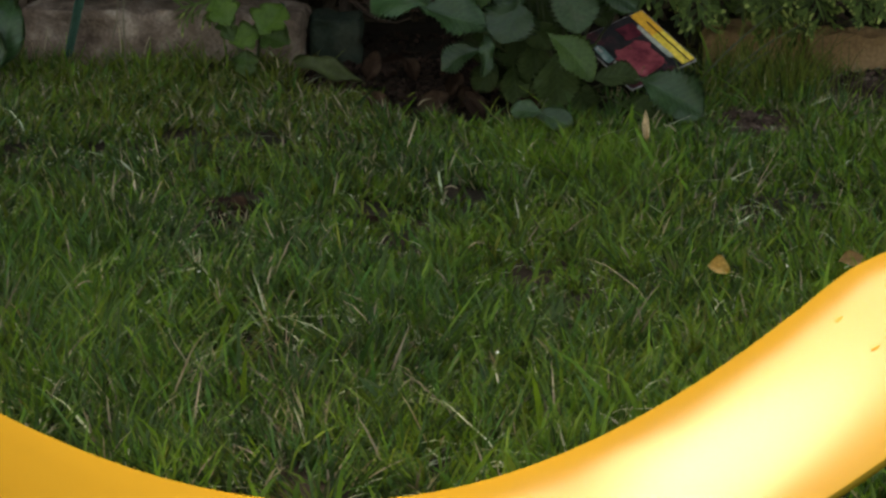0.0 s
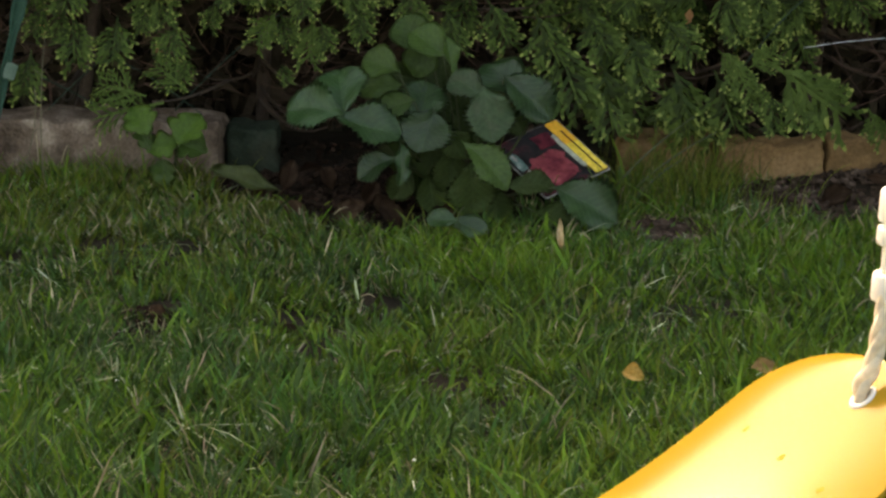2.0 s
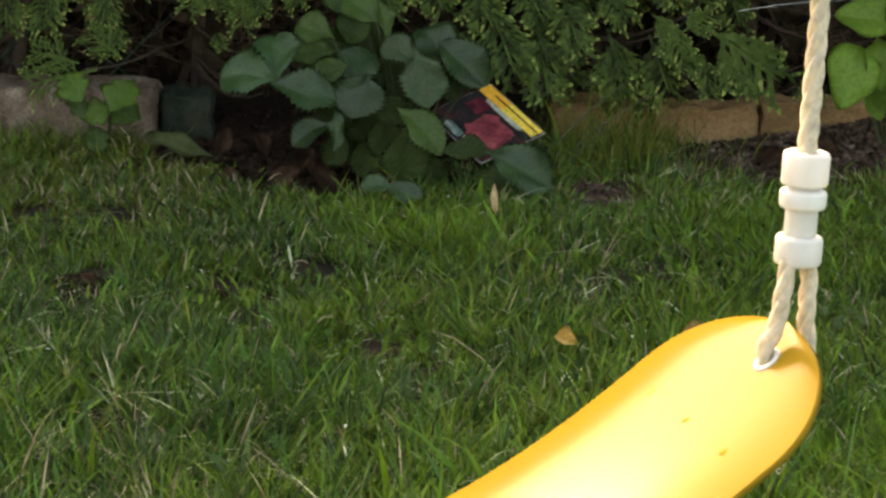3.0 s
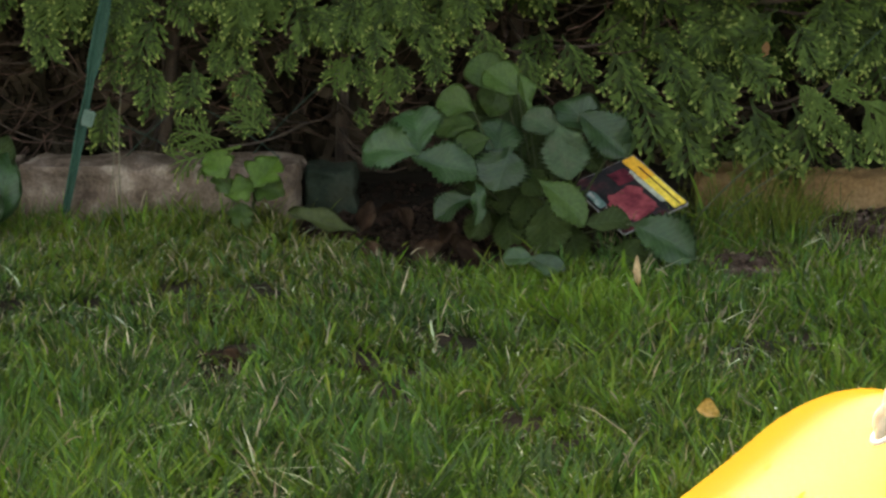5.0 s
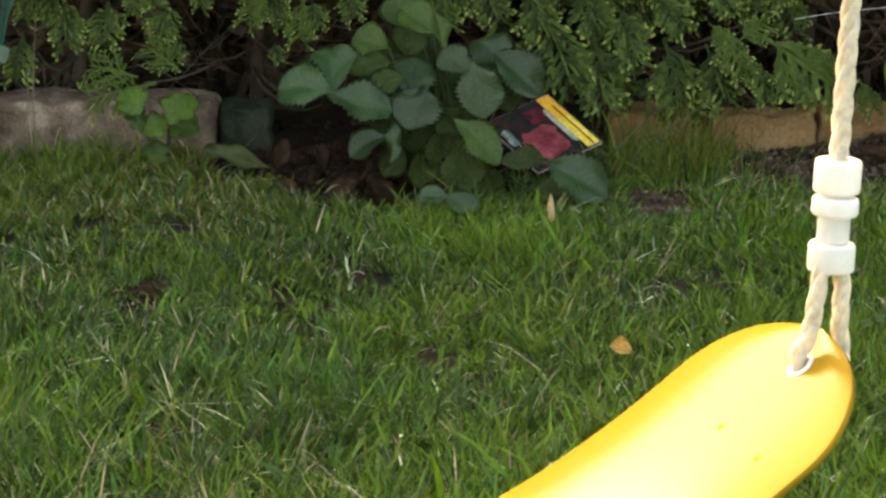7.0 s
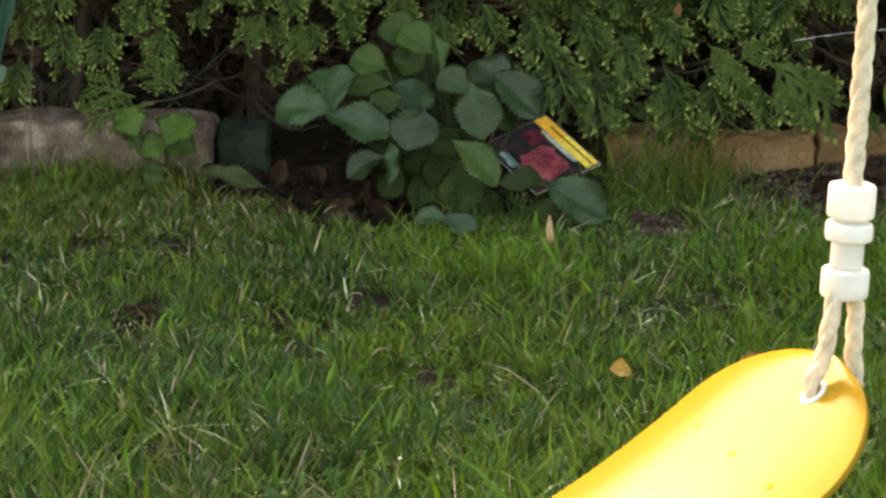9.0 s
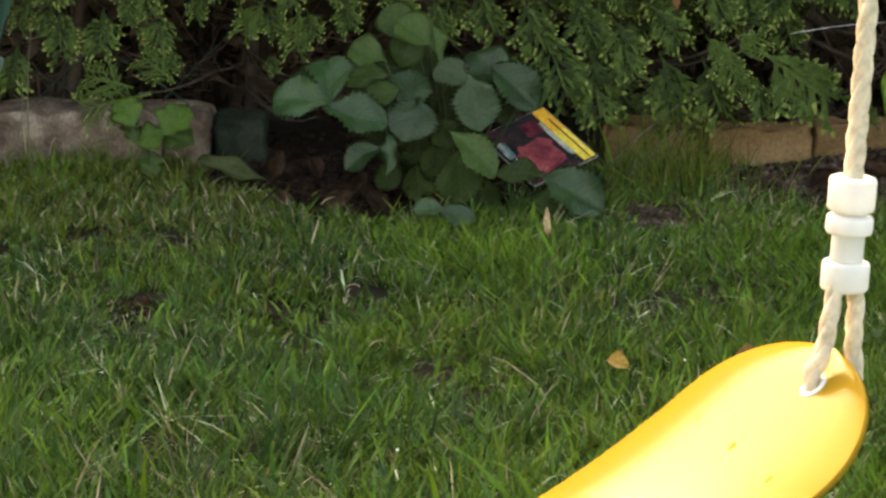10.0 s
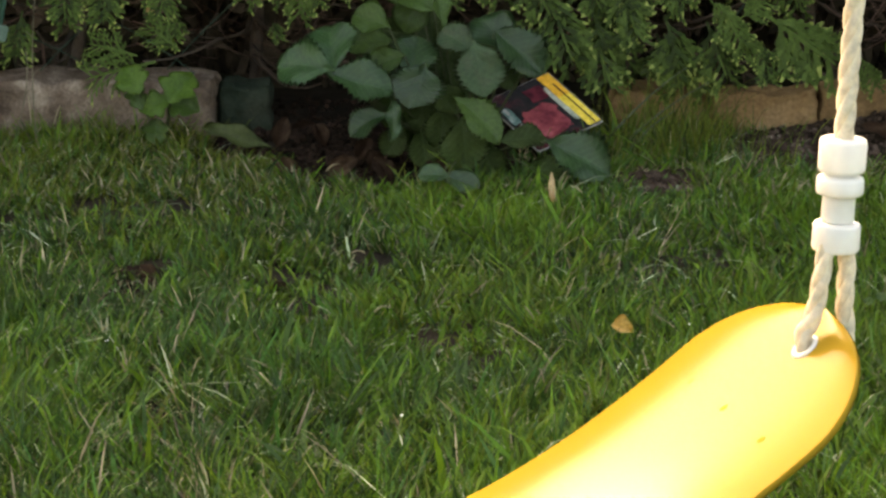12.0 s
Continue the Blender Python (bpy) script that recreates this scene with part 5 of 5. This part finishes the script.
# dead rusty sprigs caught in the hedge
for x, z, s in ((-0.73, 0.255, -80), (-0.53, 0.215, -60), (0.39, 0.29, -100)):
    me = leaf_mesh("dead_sprig", 0.03, 0.012, 2, 0.7, 0.5, M_SPRIG, 300 + int(100 * x))
    ob = part("dead_sprig", me, None, hedge, "rusty dead sprig")
    ob.matrix_basis = Matrix.Translation((0, -4.6, 0)) @ face_pose((x, 4.24, z), s, 20, 0, 1.0)


# ---- swing ----
SEAT_AT, SEAT_TURN = Vector((-0.0758, 0.9372, 0.4690)), math.degrees(0.2494)
HALF, W_MID, W_END, ROUND = 0.2400, 0.0725, 0.0752, 0.0384


def seat_z(u):
    return 2.15 * u * u - 2.48 * u ** 4


def seat_half_width(u):
    e = min(1, max(0, (abs(u) - (HALF - ROUND)) / ROUND))
    return (W_MID + (W_END - W_MID) * (u / HALF) ** 2) * math.sqrt(max(0.0004, 1 - e * e))


def crown(s):
    """How far the seat's flat top stands over its rolled long edges."""
    return 0.002 * (1 - s ** 4) - 0.0012 * s ** 2


def make_swing():
    sw = thing("swing", "yellow moulded plastic swing seat hung on cream ropes", "swing", SEAT_AT)
    sw.rotation_euler = (0, 0, radians(SEAT_TURN))
    us = sorted({round(HALF * math.sin(math.pi / 2 * k / 44), 5) for k in range(-44, 45)})
    nv = 18
    bm = bmesh.new()
    top, bot = [], []
    for u in us:
        w = seat_half_width(u)
        slope = 4.3 * u - 9.92 * u ** 3
        nx, nz = -slope / math.hypot(1, slope), 1 / math.hypot(1, slope)
        rt, rb = [], []
        for j in range(nv + 1):
            s = -1 + 2 * j / nv
            s = math.sin(s * math.pi / 2)
            dip = crown(s)
            rt.append(bm.verts.new((u + nx * dip, s * w, seat_z(u) + nz * dip)))
            low = dip - 0.003
            rb.append(bm.verts.new((u + nx * low, s * w * 0.985, seat_z(u) + nz * low)))
        top.append(rt)
        bot.append(rb)
    for i in range(len(us) - 1):
        for j in range(nv):
            bm.faces.new((top[i][j], top[i + 1][j], top[i + 1][j + 1], top[i][j + 1]))
            bm.faces.new((bot[i][j], bot[i][j + 1], bot[i + 1][j + 1], bot[i + 1][j]))
        bm.faces.new((top[i][0], bot[i][0], bot[i + 1][0], top[i + 1][0]))
        bm.faces.new((top[i][nv], top[i + 1][nv], bot[i + 1][nv], bot[i][nv]))
    for e in (0, -1):
        for j in range(nv):
            q = (top[e][j], top[e][j + 1], bot[e][j + 1], bot[e][j])
            bm.faces.new(q if e == 0 else q[::-1])
    bmesh.ops.recalc_face_normals(bm, faces=bm.faces[:])
    for f in bm.faces:
        f.smooth = True
    seat = part("seat", bm, M_YELLOW, sw, "glossy yellow sling seat")

    def on_seat(u, v, lift):
        slope = 4.3 * u - 9.92 * u ** 3
        k = math.hypot(1, slope)
        lift += crown(v / seat_half_width(u))
        return Vector((u - slope / k * lift, v, seat_z(u) + lift / k)), math.degrees(math.atan2(slope, 1))

    for side in (-1, 1):
        for v in (-0.041, 0.0, 0.041):
            p, tilt = on_seat(side * 0.194, -0.0035 - v, 0.0)
            d = bmesh.new()
            bmesh.ops.create_uvsphere(d, u_segments=12, v_segments=6, radius=0.0021)
            bmesh.ops.scale(d, vec=(1, 1, 0.1), verts=d.verts)
            ob = part("mould_mark", d, M_MARK, seat)
            ob.matrix_basis = Matrix.Translation(p) @ pose(0, 0, 0, 0, -tilt, 0)
        p, tilt = on_seat(side * 0.2262, -0.0105, 0.0)
        ring = lathe([(0.0042, -0.004), (0.0042, 0.0006), (0.005, 0.001), (0.0062, 0.0008), (0.0068, -0.0003), (0.0068, -0.004)], 20)
        ob = part("grommet", ring, M_BEAD, seat, "white ring round the rope hole")
        ob.matrix_basis = Matrix.Translation(p) @ pose(0, 0, 0, 0, -tilt, 0)

        lean = 0.045 * side
        foot = Vector((side * 0.2395, -0.004, 0.1435))

        def up(h):
            return foot + Vector((lean * h, 0, h))

        rope = part("rope", twisted_rope([up(h) for h in np.arange(0.012, 1.75, 0.004)]), M_ROPE, sw, "cream twisted rope")
        h0 = up(0.014)
        hole = Vector((side * 0.2245, -0.0100, seat_z(0.2265) + 0.002))
        inner = [h0 + Vector((-side * 0.003, 0, 0)), h0.lerp(hole, 0.35) + Vector((-side * 0.002, -0.003, 0)), h0.lerp(hole, 0.75) + Vector((0, -0.002, 0)),
                 hole + Vector((0, 0, 0.004)), hole + Vector((side * 0.002, 0, -0.012))]
        part("rope_strand", twisted_rope(smooth_line(inner, 14), 0.0039), M_ROPE, rope)
        end = Vector((side * (HALF + 0.0048), -0.004, seat_z(HALF)))
        outer = [h0 + Vector((side * 0.003, 0, 0)), h0.lerp(end, 0.4) + Vector((side * 0.003, 0, 0)), end + Vector((0, 0, 0.004)), end + Vector((side * 0.0005, 0, -0.014)),
                 end + Vector((-side * 0.012, 0, -0.028)), hole + Vector((side * 0.003, 0, -0.014))]
        part("rope_strand", twisted_rope(smooth_line(outer, 14), 0.0039), M_ROPE, rope)
        axis = pose(0, 0, 0, 0, math.degrees(math.atan(lean)), 0)

        def bead(h_low, high, radius, bore=0.0043, soft=0.0016):
            prof = [(bore, 0), (radius - soft, 0), (radius - soft * 0.3, soft * 0.3), (radius, soft), (radius, high - soft),
                    (radius - soft * 0.3, high - soft * 0.3), (radius - soft, high), (bore, high)]
            ob = part("adjuster_bead", lathe(prof, 28), M_BEAD, rope, "white plastic rope adjuster bead")
            ob.matrix_basis = Matrix.Translation(up(h_low)) @ axis

        bead(0.0, 0.0124, 0.0099)
        bead(0.0124, 0.0232, 0.0068, soft=0.0008)
        bead(0.0238, 0.0080, 0.0098)
        bead(0.0334, 0.0142, 0.0098)
    return sw


def lathe(profile, steps):
    """A ring turned about z from (radius, height) pairs."""
    bm = bmesh.new()
    rings = [[bm.verts.new((r * math.cos(k * math.tau / steps), r * math.sin(k * math.tau / steps), z)) for k in range(steps)] for r, z in profile]
    rings.append(rings[0])
    for a, b in zip(rings, rings[1:]):
        for k in range(steps):
            bm.faces.new((a[k], a[(k + 1) % steps], b[(k + 1) % steps], b[k]))
    bmesh.ops.recalc_face_normals(bm, faces=bm.faces[:])
    for f in bm.faces:
        f.smooth = True
    return bm


def smooth_line(points, n):
    """Catmull-Rom points along the given ones."""
    p = [Vector(q) for q in points]
    p = [2 * p[0] - p[1]] + p + [2 * p[-1] - p[-2]]
    out = []
    for i in range(1, len(p) - 2):
        for k in range(n):
            t = k / n
            out.append(0.5 * ((2 * p[i]) + (p[i + 1] - p[i - 1]) * t + (2 * p[i - 1] - 5 * p[i] + 4 * p[i + 1] - p[i + 2]) * t * t
                              + (3 * p[i] - p[i - 1] - 3 * p[i + 1] + p[i + 2]) * t ** 3))
    return out + [p[-2]]


def twisted_rope(points, radius=0.0043, pitch=0.034):
    """A three-strand laid rope along points."""
    strands = []
    for ph in range(3):
        pts, run = [], 0.0
        for i, p in enumerate(points):
            if i:
                run += (points[i] - points[i - 1]).length
            d = (points[min(i + 1, len(points) - 1)] - points[max(i - 1, 0)]).normalized()
            a = Vector((0, 1, 0))
            a = (a - d * a.dot(d)).normalized()
            b = d.cross(a)
            w = run / pitch * math.tau + ph * math.tau / 3
            pts.append(p + (a * math.cos(w) + b * math.sin(w)) * radius * 0.4)
        strands.append(tube(pts, radius * 0.62, 8))
    return join_bm(strands)


make_swing()


def swing_frame():
    """The plain wooden bar and legs from which the swing hangs."""
    wood = surface("weathered_wood", [(0.2, 0.14, 0.09), (0.32, 0.24, 0.16)], 12, 0.8, 0.4, 150)
    fr = thing("swing_support", "plain weathered wooden swing support over the lawn", "swing support", (0, 0, 0))
    c, s = math.cos(radians(SEAT_TURN)), math.sin(radians(SEAT_TURN))

    def at(u, v, z):
        return (SEAT_AT.x + c * u - s * v, SEAT_AT.y + s * u + c * v, z)

    part("beam", tube([at(-1.5, 0, 2.24), at(0, 0, 2.24), at(1.5, 0, 2.24)], 0.045, 10), wood, fr)
    for u in (-1.42, 1.42):
        for v in (-0.75, 0.75):
            part("leg", tube([at(u, v, -0.05), at(u, v * 0.5, 1.1), at(u, 0, 2.24)], 0.04, 10), wood, fr)


swing_frame()
